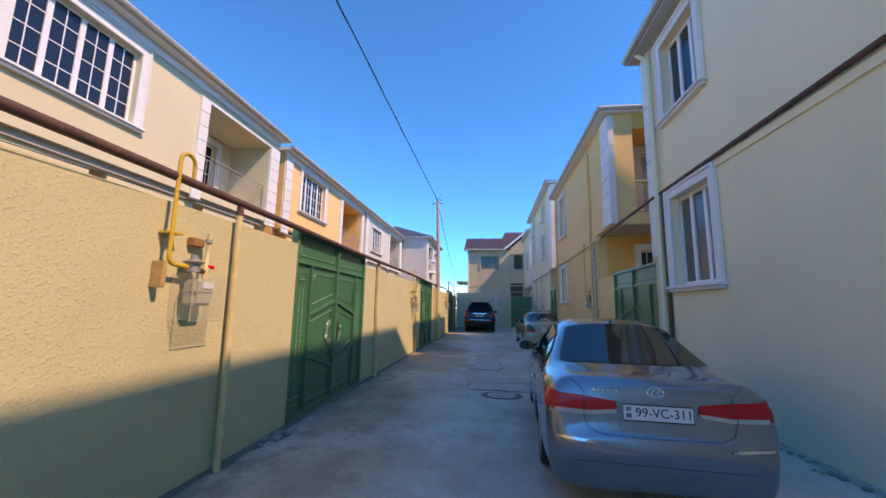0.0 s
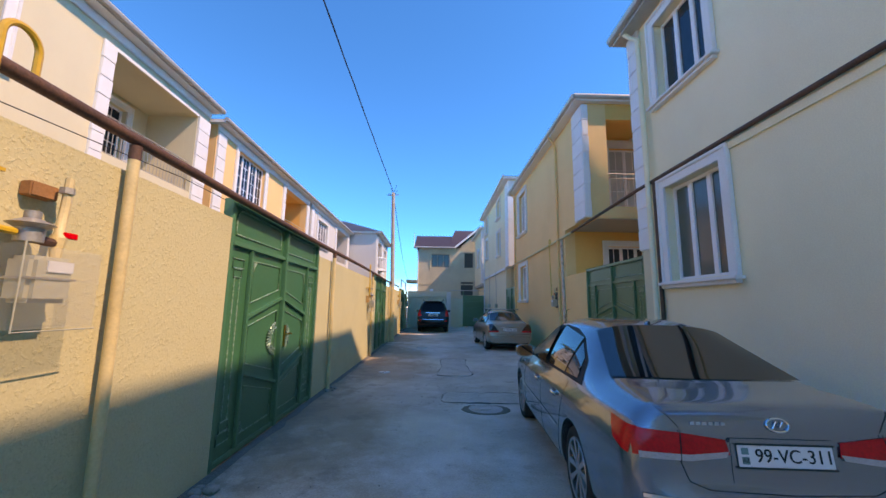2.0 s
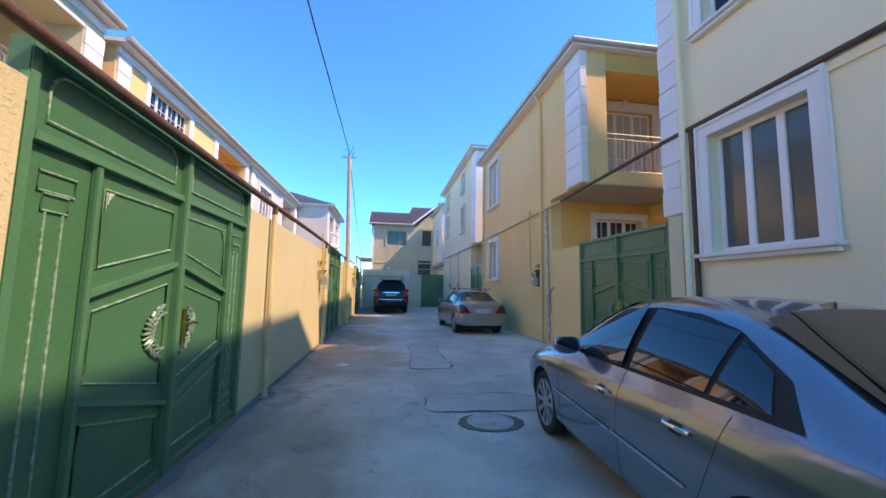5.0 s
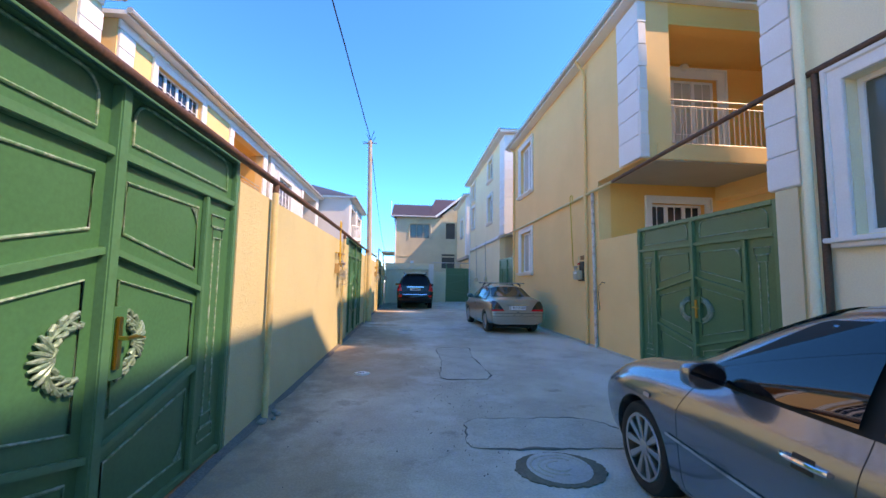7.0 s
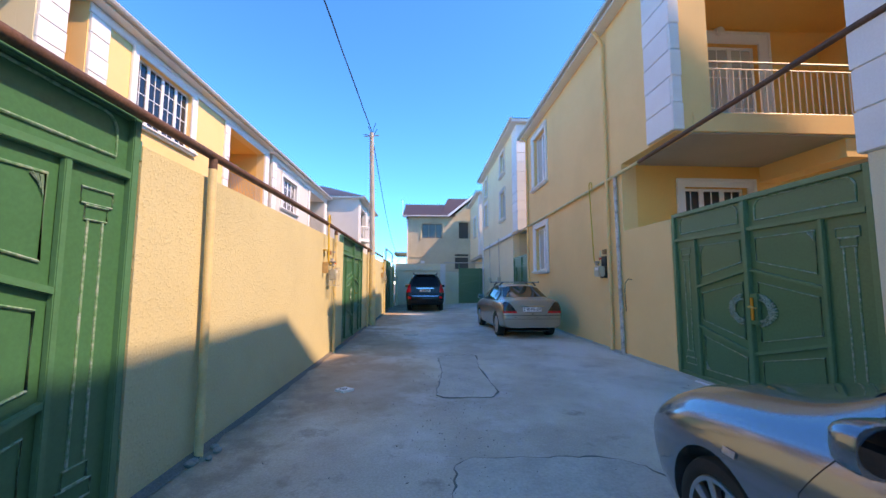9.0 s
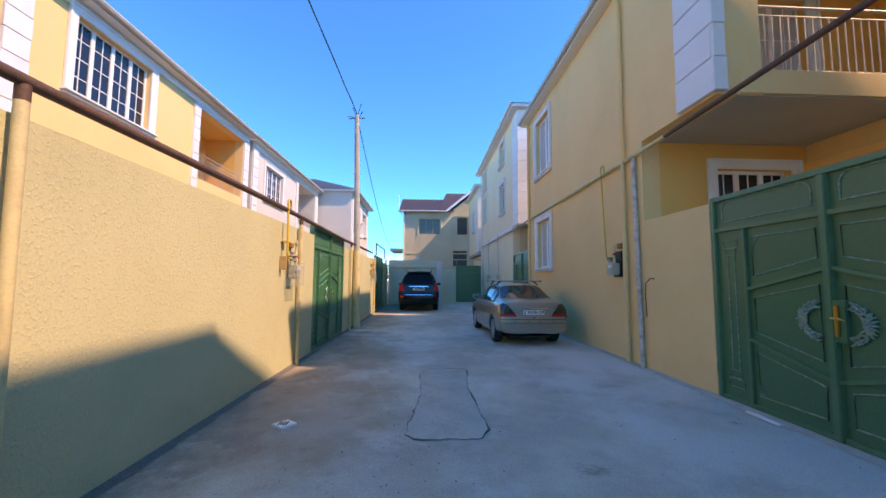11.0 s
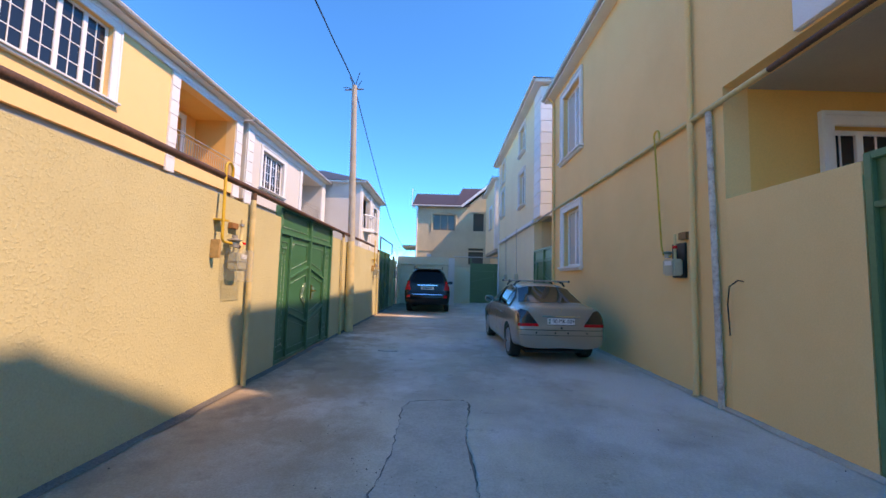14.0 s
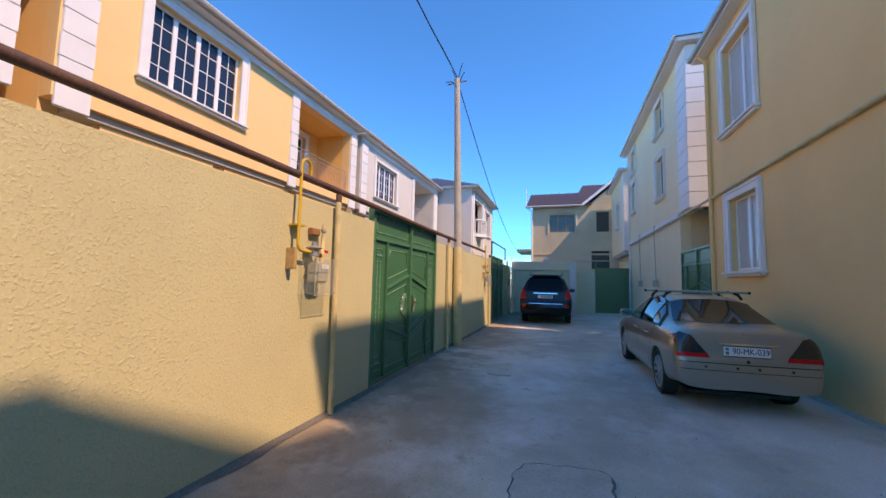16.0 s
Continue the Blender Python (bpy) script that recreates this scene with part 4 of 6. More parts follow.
part("raised_loop", tube(bmesh.new(), [(LX + 0.06, 22.3, 2.46), (LX + 0.06, 22.3, 2.95), (LX + 0.06, 25.6, 2.95), (LX + 0.06, 25.6, 2.46)], 0.03, 8), "rust", p, smooth=True)
w = thing("wire", "thin grey wire sagging beneath the gas main", "cable", (LX, 0, 2.3))
part("strand", tube(bmesh.new(), [(LX + 0.03, -1.6 + 0.6 * i, 2.42 - 0.13 * abs(math.sin((0.6 * i) * 0.55))) for i in range(11)], 0.003, 5), "cable", w)


def gas_meter(cover=True):
    """A gas meter on a wall, x along the wall, facing -y, with its inlet hook; x=0 at the riser, z true."""
    m = thing("gas_meter", "grey gas meter in a clear cover with yellow inlet pipe", "gas meter", group="gas meters on the walls")
    y = -0.10
    part("inlet_pipe", tube(bmesh.new(), [(0.17, -0.06, 2.49), (0.17, -0.06, 2.60)] + [(0.085 + 0.085 * math.cos(radians(a)), -0.06 - 0.02 * a / 180, 2.60 + 0.085 * math.sin(radians(a))) for a in range(15, 181, 15)] + [(-0.02, y, 1.86)] + [(0.04 - 0.06 * math.cos(radians(a)), y, 1.84 - 0.06 * math.sin(radians(a))) for a in range(0, 91, 18)] + [(0.17, y, 1.775)], 0.016, 8), "pipe_yellow", m, "bent yellow inlet pipe", smooth=True)
    part("bracket", boxes((-0.04, 0.09, -0.105, 0.0, 2.015, 2.03)), "pipe_yellow", m)
    body = part("regulator", tube(bmesh.new(), [(0.23, y, 1.74), (0.23, y, 1.80), (0.23, y, 1.82), (0.23, y, 1.85)], [0.05, 0.05, 0.085, 0.02], 14), "grey_metal", m, "grey cast regulator", smooth=True)
    part("cap", tube(bmesh.new(), [(0.23, y, 1.845), (0.23, y, 1.88)], 0.03, 10), "grey_metal", body, smooth=True)
    valve = part("valve_pipe", tube(bmesh.new(), [(0.36, y, 1.68), (0.36, y, 1.78), (0.36, y, 1.80), (0.37, y, 1.95), (0.37, y, 2.08)], [0.02, 0.035, 0.02, 0.02, 0.018], 8), "pipe_cream", m, "cream pipe with valve", smooth=True)
    part("valve_nut", tube(bmesh.new(), [(0.365, y, 2.0), (0.365, y, 2.03)], 0.03, 6), "grey_metal", valve)
    part("valve_handle", boxes((0.36, 0.43, y - 0.03, y - 0.012, 1.78, 1.81)), "lamp_red", valve, bevel=0.004)
    part("joining_pipe", tube(bmesh.new(), [(0.23, y, 1.76), (0.37, y, 1.75)], 0.022, 8), "rust", m, smooth=True)
    meter = part("meter_body", boxes((0.20, 0.40, -0.17, -0.04, 1.47, 1.68)), "meter_grey", m, "pale grey metal meter body", bevel=0.02)
    part("seam_band", boxes((0.195, 0.405, -0.175, -0.035, 1.575, 1.585)), "grey_metal", meter)
    part("counter", boxes((0.26, 0.38, -0.178, -0.171, 1.61, 1.66)), "white", meter)
    if cover:
        t = 0.004
        c = part("cover", boxes((0.13, 0.50, -0.20, -0.20 + t, 1.36, 1.72), (0.13, 0.13 + t, -0.20 + t, -0.002, 1.36, 1.72), (0.50 - t, 0.50, -0.20 + t, -0.002, 1.36, 1.72), (0.13 + t, 0.50 - t, -0.20 + t, -0.002, 1.36, 1.36 + t)), "clear", m, "clear plastic cover")
        part("cover_edge", tube(bmesh.new(), [(0.125, -0.205, 1.73), (0.125, -0.205, 1.35), (0.505, -0.205, 1.35)], 0.004, 6), "meter_grey", m, "pale plastic cover edge")
    for x in (-0.09,):
        part("wood_block", boxes((x + 0.03, x + 0.07, -0.10, -0.002, 1.60, 1.80)), "wood", m, "raw wooden wall block", bevel=0.004)
    b = part("brick", boxes((0.24, 0.37, -0.06, -0.002, 1.96, 2.03)), "brick", m, "red brick block", bevel=0.006)
    return m


m = gas_meter()
m.matrix_basis = pose(LX, 2.56, 0, 0, 0, 90)
copy_thing(m, pose(LX, 11.84, -0.04, 0, 0, 90))
copy_thing(m, pose(LX, 21.0, 0, 0, 0, 90))
copy_thing(m, pose(LX, 26.3, 0, 0, 0, 90))

# meter on the apricot house, with a tall thin riser
m = thing("gas_meter", "grey gas meter on a black plate with tall hooked riser", "gas meter", (RX, 13.1, 1.5), group="gas meters on the walls")
part("back_plate", boxes((RX - 0.03, RX - 0.002, 12.82, 13.12, 1.50, 1.98)), "black", m, bevel=0.01)
mb = part("meter_body", boxes((RX - 0.17, RX - 0.03, 12.86, 13.12, 1.53, 1.76)), "meter_grey", m, "pale grey meter body", bevel=0.02)
part("counter", boxes((RX - 0.178, RX - 0.171, 12.9, 13.05, 1.67, 1.73)), "white", mb)
part("regulator", tube(bmesh.new(), [(RX - 0.1, 13.1, 1.78), (RX - 0.1, 13.1, 1.84), (RX - 0.1, 13.1, 1.86), (RX - 0.1, 13.1, 1.88)], [0.04, 0.04, 0.07, 0.02], 12), "grey_metal", m, smooth=True)
part("valve_pipe", tube(bmesh.new(), [(RX - 0.1, 12.93, 1.75), (RX - 0.1, 12.93, 2.1)], 0.018, 8), "pipe_cream", m, smooth=True)
part("valve_handle", boxes((RX - 0.13, RX - 0.11, 12.86, 12.94, 1.90, 1.94)), "lamp_red", m)
part("brick", boxes((RX - 0.06, RX - 0.002, 12.76, 12.92, 2.02, 2.12)), "brick", m, bevel=0.006)
part("riser", tube(bmesh.new(), [(RX - 0.1, 13.02, 1.80), (RX - 0.1, 13.2, 1.82), (RX - 0.1, 13.25, 1.95), (RX - 0.08, 13.42, 3.64)] + [(RX - 0.08, 13.36 + 0.07 * math.cos(radians(a)), 3.66 + 0.08 * math.sin(radians(a))) for a in range(0, 181, 20)] + [(RX - 0.08, 13.28, 3.56)], 0.014, 8), "pipe_yellow", m, "tall yellow riser pipe", smooth=True)

# ---- pipes on the east side ----
p = thing("gas_main_pipe", "rusty brown gas pipe crossing between the houses", "pipe", (RX, 0.3, 3.7))
part("main_pipe", tube(bmesh.new(), [(RX - 0.05, -3, 3.78), (RX - 0.05, 3.0, 3.77), (RX - 0.06, 7.9, 3.72), (RX - 0.06, 9.6, 3.66), (RX - 0.05, 11.4, 3.60)], 0.034, 10), "rust", p, smooth=True)
part("main_pipe", tube(bmesh.new(), [(RX - 0.05, 11.4, 3.60), (RX - 0.05, 15, 3.55), (RX - 0.05, 18.9, 3.52)], 0.034, 10), "pipe_cream", p, "cream painted run of pipe", smooth=True)
part("main_pipe", tube(bmesh.new(), [(RX - 0.05, 18.9, 3.52), (RX - 0.06, 21.4, 3.5), (RX - 0.06, 30, 3.5)], 0.03, 8), "pipe_white", p, "white painted run of pipe", smooth=True)
part("down_pipe", tube(bmesh.new(), [(RX - 0.045, 7.40, 0.02), (RX - 0.045, 7.40, 3.72)], 0.034, 10), "rust", p, "rusty vertical support pipe", smooth=True)
part("down_pipe", tube(bmesh.new(), [(RX - 0.05, 12.20, 0.0), (RX - 0.05, 12.28, 3.55)], 0.036, 10), "pipe_white", p, "flaking white vertical pipe", smooth=True)
c = thing("cable", "loose black cable hanging out of the wall", "cable", (RX, 11.9, 0.9))
part("strand", tube(bmesh.new(), [(RX - 0.002, 11.88, 1.46), (RX - 0.05, 11.90, 1.47), (RX - 0.07, 12.0, 1.40), (RX - 0.05, 12.06, 1.2), (RX - 0.04, 12.05, 0.85)], 0.008, 6), "cable", c, smooth=True)
for y in (24.4, 27.2):
    m = thing("gas_riser", "thin grey gas riser with small meter on the ivory wall", "pipe", (RX, y, 1.5))
    part("riser", tube(bmesh.new(), [(RX - 0.05, y, 1.7), (RX - 0.05, y + 0.2, 3.6), (RX - 0.05, y + 0.1, 3.72), (RX - 0.05, y, 3.6)], 0.014, 6), "grey_metal", m, smooth=True)
    part("meter_body", boxes((RX - 0.15, RX - 0.002, y - 0.12, y + 0.12, 1.45, 1.7)), "meter_grey", m, bevel=0.02)

# ---- utility pole and overhead line ----
p = thing("utility_pole", "weathered concrete utility pole with wires at its top", "pole", (-2.36, 17.5, 0))
part("pole", tube(bmesh.new(), [(-2.36, 17.5, -0.05), (-2.40, 17.5, 2.5), (-2.50, 17.5, 6.5)], [0.105, 0.095, 0.07], 12), "pole", p, smooth=True)
part("painted_foot", tube(bmesh.new(), [(-2.36, 17.5, 0.0), (-2.40, 17.5, 2.3)], [0.109, 0.099], 12), "pipe_cream", p, "cream painted lower part", smooth=True)
arm = part("crossarm", tube(bmesh.new(), [(-2.75, 17.5, 6.38), (-2.25, 17.5, 6.42)], 0.018, 6), "grey_metal", p)
for x0, x1, z in ((-2.5, -2.36, 6.85), (-2.5, -2.62, 6.72), (-2.44, -2.30, 6.62), (-2.55, -2.78, 6.42)):
    part("wire_stub", tube(bmesh.new(), [(x0, 17.5, 6.4), ((x0 + x1) / 2, 17.48, (6.4 + z) / 2 + 0.03), (x1, 17.45, z)], 0.010, 5), "cable", arm)
c = thing("overhead_cable", "black overhead cable sagging above the lane", "cable", (-2.5, 17.4, 6.4))
pts = []
for i in range(41):
    s = i / 40
    pts.append((-2.48 + 0.0 * s, 17.4 - 37 * s, 6.5 + 0.6 * s - 1.3 * math.sin(math.pi * s) * 0.26 + 0.012 * math.sin(i * 2.3)))
part("strand", tube(bmesh.new(), pts, 0.014, 6), "cable", c, smooth=True)
part("strand", tube(bmesh.new(), [(x, y + 0.02, z + 0.02 * math.sin(i * 1.3)) for i, (x, y, z) in enumerate(pts)], 0.010, 6), "cable", c, smooth=True)
c = thing("overhead_cable", "thin black cable running on to the far houses", "cable", (-2.5, 17.5, 6.4))
part("strand", tube(bmesh.new(), [(-2.48 - 0.3 * s, 17.5 + 16 * s, 6.4 - 2.9 * s - 1.2 * math.sin(math.pi * s) * 0.5) for s in [i / 20 for i in range(21)]], 0.012, 6), "cable", c, smooth=True)

# ---- lane surface: patches, manhole, edges, litter ----
def ragged(cx, cy, rx, ry, n=28, amp=0.15, z=0.014, seed=1):
    rnd = random.Random(seed)
    return [(cx + rx * math.cos(a) * (1 + rnd.uniform(-amp, amp)), cy + ry * math.sin(a) * (1 + rnd.uniform(-amp, amp)), z) for a in (2 * math.pi * i / n for i in range(n))]


def sheet(pts, t=0.012):
    return prism(bmesh.new(), [(x, y, z - 0.03) for x, y, z in pts], (0, 0, t + 0.02))


def outline(corners, seed, jitter=0.018, step=0.07):
    rnd = random.Random(seed)
    out = []
    for _ in range(2):
        corners = [(p[0] + (q[0] - p[0]) * s, p[1] + (q[1] - p[1]) * s) for p, q in zip(corners, [*corners[1:], corners[0]]) for s in (0.13, 0.87)]
    for i, a in enumerate(corners):
        b = corners[(i + 1) % len(corners)]
        n = max(2, int(math.dist(a, b) / step))
        for k in range(n):
            s = k / n
            out.append((a[0] + (b[0] - a[0]) * s + rnd.uniform(-jitter, jitter), a[1] + (b[1] - a[1]) * s + rnd.uniform(-jitter, jitter), 0.012))
    return out


def road_patch(corners, seed, label):
    t = thing("road_patch", label, "road patch", (corners[0][0], corners[0][1], 0))
    o = outline(corners, seed)
    part("slab", sheet([(x, y, 0.016) for x, y, _ in o], 0.003), "patch", t)
    rnd = random.Random(seed)
    part("crack", tube(bmesh.new(), [(x, y, 0.009) for x, y, _ in o], [max(0.0015, 0.003 + 0.013 * noise.noise((x * 2.3 + seed, y * 2.3, 0)) + rnd.uniform(-0.003, 0.004)) for x, y, _ in o], 5, True), "crack", t, "dark crumbling joint")


road_patch([(-0.40, 12.15), (0.36, 12.25), (0.24, 11.2), (0.31, 9.55), (-0.52, 9.52), (-0.36, 10.8)], 3, "rough concrete patch with dark crumbling edges")
road_patch([(-0.39, 7.97), (0.96, 7.93), (1.25, 7.20), (-0.46, 7.22)], 4, "wide concrete patch with dark crumbling edges")
mh = thing("manhole", "concrete-smeared manhole cover ringed with brown mud", "manhole", (0.2, 6.9, 0))
part("mud_ring", sheet(ragged(0.2, 6.88, 0.35, 0.27, n=72, seed=5, amp=0.035), 0.005), "mud", mh, "brown mud ring")
part("cover", tube(bmesh.new(), [(0.2, 6.9, -0.02), (0.2, 6.9, 0.010), (0.2, 6.9, 0.013)], [0.25, 0.25, 0.24], 24), "dust", mh, "cement-smeared cover")
for k, r in enumerate((0.21, 0.15, 0.09)):
    part("cement_ridge", tube(bmesh.new(), [(0.2 + r * math.cos(a) * 1.05, 6.9 + r * math.sin(a) * 0.9, 0.012) for a in (radians(d + 40 * k) for d in range(0, 250, 20))], 0.010, 5), "patch", mh)
rnd = random.Random(11)
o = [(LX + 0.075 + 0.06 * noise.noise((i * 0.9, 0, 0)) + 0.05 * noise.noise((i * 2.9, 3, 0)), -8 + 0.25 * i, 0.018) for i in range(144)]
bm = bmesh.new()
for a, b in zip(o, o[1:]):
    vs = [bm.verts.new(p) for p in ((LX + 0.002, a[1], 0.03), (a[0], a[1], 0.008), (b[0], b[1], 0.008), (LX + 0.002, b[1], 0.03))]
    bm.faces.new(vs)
bmesh.ops.remove_doubles(bm, verts=bm.verts, dist=0.0005)
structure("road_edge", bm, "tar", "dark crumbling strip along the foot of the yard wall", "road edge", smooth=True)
o = [(RX - 0.075 - 0.05 * noise.noise((i * 0.9, 7, 0)) - 0.03 * noise.noise((i * 2.9, 9, 0)), -4 + 0.25 * i, 0.018) for i in range(136)]
bm = bmesh.new()
for a, b in zip(o, o[1:]):
    bm.faces.new([bm.verts.new(p) for p in ((RX - 0.002, a[1], 0.035), (RX - 0.002, b[1], 0.035), (b[0], b[1], 0.008), (a[0], a[1], 0.008))])
bmesh.ops.remove_doubles(bm, verts=bm.verts, dist=0.0005)
structure("road_edge", bm, "patch", "crumbling concrete strip along the foot of the east houses", "road edge", smooth=True)
part_bm = sheet([(-1.66, 9.80, 0.022), (-1.55, 9.92, 0.022), (-1.68, 10.02, 0.022), (-1.79, 9.90, 0.022)], 0.012)
t = thing("paper_scrap", "small printed white paper scrap on the road", "litter", (-1.7, 9.9, 0))
sc = part("sheet", part_bm, "plate", t)
for i in range(4):
    part("print_bar", boxes((-1.73 + 0.025 * i, -1.715 + 0.025 * i, 9.86, 9.96, 0.0245, 0.0255)), "ink", sc)
t = thing("plastic_strip", "white plastic strip lying by the gate", "litter", (3.2, 10, 0))
part("strip", boxes((3.16, 3.20, 9.72, 10.12, 0.012, 0.035)), "plastic", t, bevel=0.004)
t = thing("paper_scrap", "pale scrap lying on the road", "litter", (-1.0, 15, 0))
part("sheet", sheet(ragged(-1.0, 15.05, 0.22, 0.07, 12, 0.2, 0.02, 8)), "dust", t)


def stones(name, label, cx, cy, sx, sy, n, seed, r=(0.02, 0.06)):
    rnd = random.Random(seed)
    for i in range(n):
        s = rnd.uniform(*r)
        bm = bmesh.new()
        bmesh.ops.create_icosphere(bm, subdivisions=2, radius=s)
        for v in bm.verts:
            v.co *= 1 + 0.35 * noise.noise(v.co * 18 + Vector((i, seed, 0)))
            v.co.z *= 0.65
        at = Vector((cx + rnd.uniform(-sx, sx), cy + rnd.uniform(-sy, sy), s * 0.4))
        bmesh.ops.translate(bm, verts=bm.verts, vec=at)
        t = thing(name, label, "stone", (at.x, at.y, 0), "stones along the wall foot")
        part("lump", bm, "stone", t, smooth=True)


stones("stone", "small grey broken stone at the wall foot", LX + 0.14, 4.2, 0.09, 0.22, 9, 21)
stones("stone", "small grey broken stone at the wall foot", LX + 0.12, 8.1, 0.05, 0.18, 5, 22, (0.02, 0.045))
stones("stone", "small grey broken stone at the wall foot", RX - 0.13, 4.4, 0.09, 1.5, 34, 23, (0.012, 0.042))
rnd = random.Random(31)
bm = bmesh.new()
for i in range(420):
    x, y = rnd.uniform(LX + 0.1, RX - 0.1), rnd.uniform(2, 19)
    if rnd.random() < 0.5:
        x, y = rnd.gauss(-0.35, 0.25), rnd.uniform(6.8, 10.8)
    s = rnd.uniform(0.002, 0.0065)
    bmesh.ops.create_icosphere(bm, subdivisions=1, radius=s, matrix=Matrix.Translation((x, y, 0.008)))
tagged(part("gravel", bm, "crack", None), "loose dark grit scattered on the road", "gravel", kind="stuff")


# ---- vehicles ----
def slopes(x, p):
    """Shape-keeping slopes of rows p over x, for a smooth line that never overshoots."""
    d = np.diff(p, axis=0) / np.diff(x)[:, None]
    m = np.zeros_like(p)
    m[0], m[-1] = d[0], d[-1]
    a, b = d[:-1], d[1:]
    same = a * b > 0
    m[1:-1][same] = (2 * a * b)[same] / (a + b)[same]
    return m


def loft(stations):
    """The stations' numbers at close steps of y, then evened out along the body."""
    P = np.array(stations, float)
    y, V = P[:, 0], P[:, 1:]
    m = slopes(y, V)
    ys, rows = [], []
    for k in range(len(y) - 1):
        h = y[k + 1] - y[k]
        n = max(3, int(math.ceil(h / 0.055)))
        for i in range(n + (k == len(y) - 2)):
            t = i / n
            ys.append(y[k] + h * t)
            rows.append((2 * t ** 3 - 3 * t ** 2 + 1) * V[k] + (t ** 3 - 2 * t ** 2 + t) * h * m[k] + (3 * t ** 2 - 2 * t ** 3) * V[k + 1] + (t ** 3 - t ** 2) * h * m[k + 1])
    R = np.array(rows)
    ys = np.array(ys)
    soft = (ys > 0.3) & (ys < y[-1] - 0.3)
    for _ in range(10):
        mid = R.copy()
        mid[1:-1] = 0.5 * R[1:-1] + 0.25 * (R[:-2] + R[2:])
        R[soft] = mid[soft]
    return [(a, *r) for a, r in zip(ys, R)]


def section(points, n=5):
    """A rounded line through points, n steps between each two, with no overshoot."""
    p = np.array(points, float)
    x = np.concatenate([[0], np.cumsum(np.linalg.norm(np.diff(p, axis=0), axis=1) ** 0.5 + 1e-6)])
    m = np.gradient(p, x, axis=0)
    out = []
    for k in range(len(p) - 1):
        h = x[k + 1] - x[k]
        for i in range(n + (k == len(p) - 2)):
            t = i / n
            out.append((2 * t ** 3 - 3 * t ** 2 + 1) * p[k] + (t ** 3 - 2 * t ** 2 + t) * h * m[k] + (3 * t ** 2 - 2 * t ** 3) * p[k + 1] + (t ** 3 - t ** 2) * h * m[k + 1])
    return out


def car_shell(stations, wheels, arch):
    """A closed smooth body through stations (y, floor z, sill, middle, belt half-widths, belt z, roof half-width, top z), with wheel arches cut out."""
    bm = bmesh.new()
    rings = []
    for y, zb, ws, wm, wb, zbelt, wr, zt in loft(stations):
        half = [(0, zb), (ws * 0.85, zb), (ws, zb + 0.05), (wm, zb + (zbelt - zb) * 0.5), (wm * 0.985, zb + (zbelt - zb) * 0.82), (wb, zbelt), (wr + (wb - wr) * 0.42, zbelt + (zt - zbelt) * 0.55), (wr * 0.97, zt - 0.16 * (zt - zbelt)), (wr * 0.72, zt - 0.04 * (zt - zbelt)), (wr * 0.36, zt - 0.01 * (zt - zbelt)), (0, zt)]
        pr = section(half)
        pts = [(p[0], p[1]) for p in pr] + [(-p[0], p[1]) for p in pr[-2:0:-1]]
        rings.append([bm.verts.new((px, y, pz)) for px, pz in pts])
    n = len(rings[0])
    for A, B in zip(rings, rings[1:]):
        for k in range(n):
            bm.faces.new((A[k], B[k], B[(k + 1) % n], A[(k + 1) % n]))
    bm.faces.new(rings[0])
    bm.faces.new(rings[-1][::-1])
    bmesh.ops.recalc_face_normals(bm, faces=bm.faces)
    me = bpy.data.meshes.new("shell")
    bm.to_mesh(me)
    bm.free()
    ob = new("shell", me)
    cutters = []
    for y in wheels:
        for s in (-1, 1):
            cb = bmesh.new()
            tube(cb, [(s * 0.58, y, arch[1]), (s * 1.2, y, arch[1])], arch[0], 36)
            bmesh.ops.recalc_face_normals(cb, faces=cb.faces)
            cm = bpy.data.meshes.new("cut")
            cb.to_mesh(cm)
            cb.free()
            c = new("cut", cm)
            cutters.append(c)
            mod = ob.modifiers.new("arch", "BOOLEAN")
            mod.operation, mod.object, mod.solver = "DIFFERENCE", c, "EXACT"
    bpy.context.view_layer.update()
    dg = bpy.context.evaluated_depsgraph_get()
    made = bpy.data.meshes.new_from_object(ob.evaluated_get(dg))
    for o in (ob, *cutters):
        bpy.data.objects.remove(o, do_unlink=True)
    bm = bmesh.new()
    bm.from_mesh(made)
    return bm


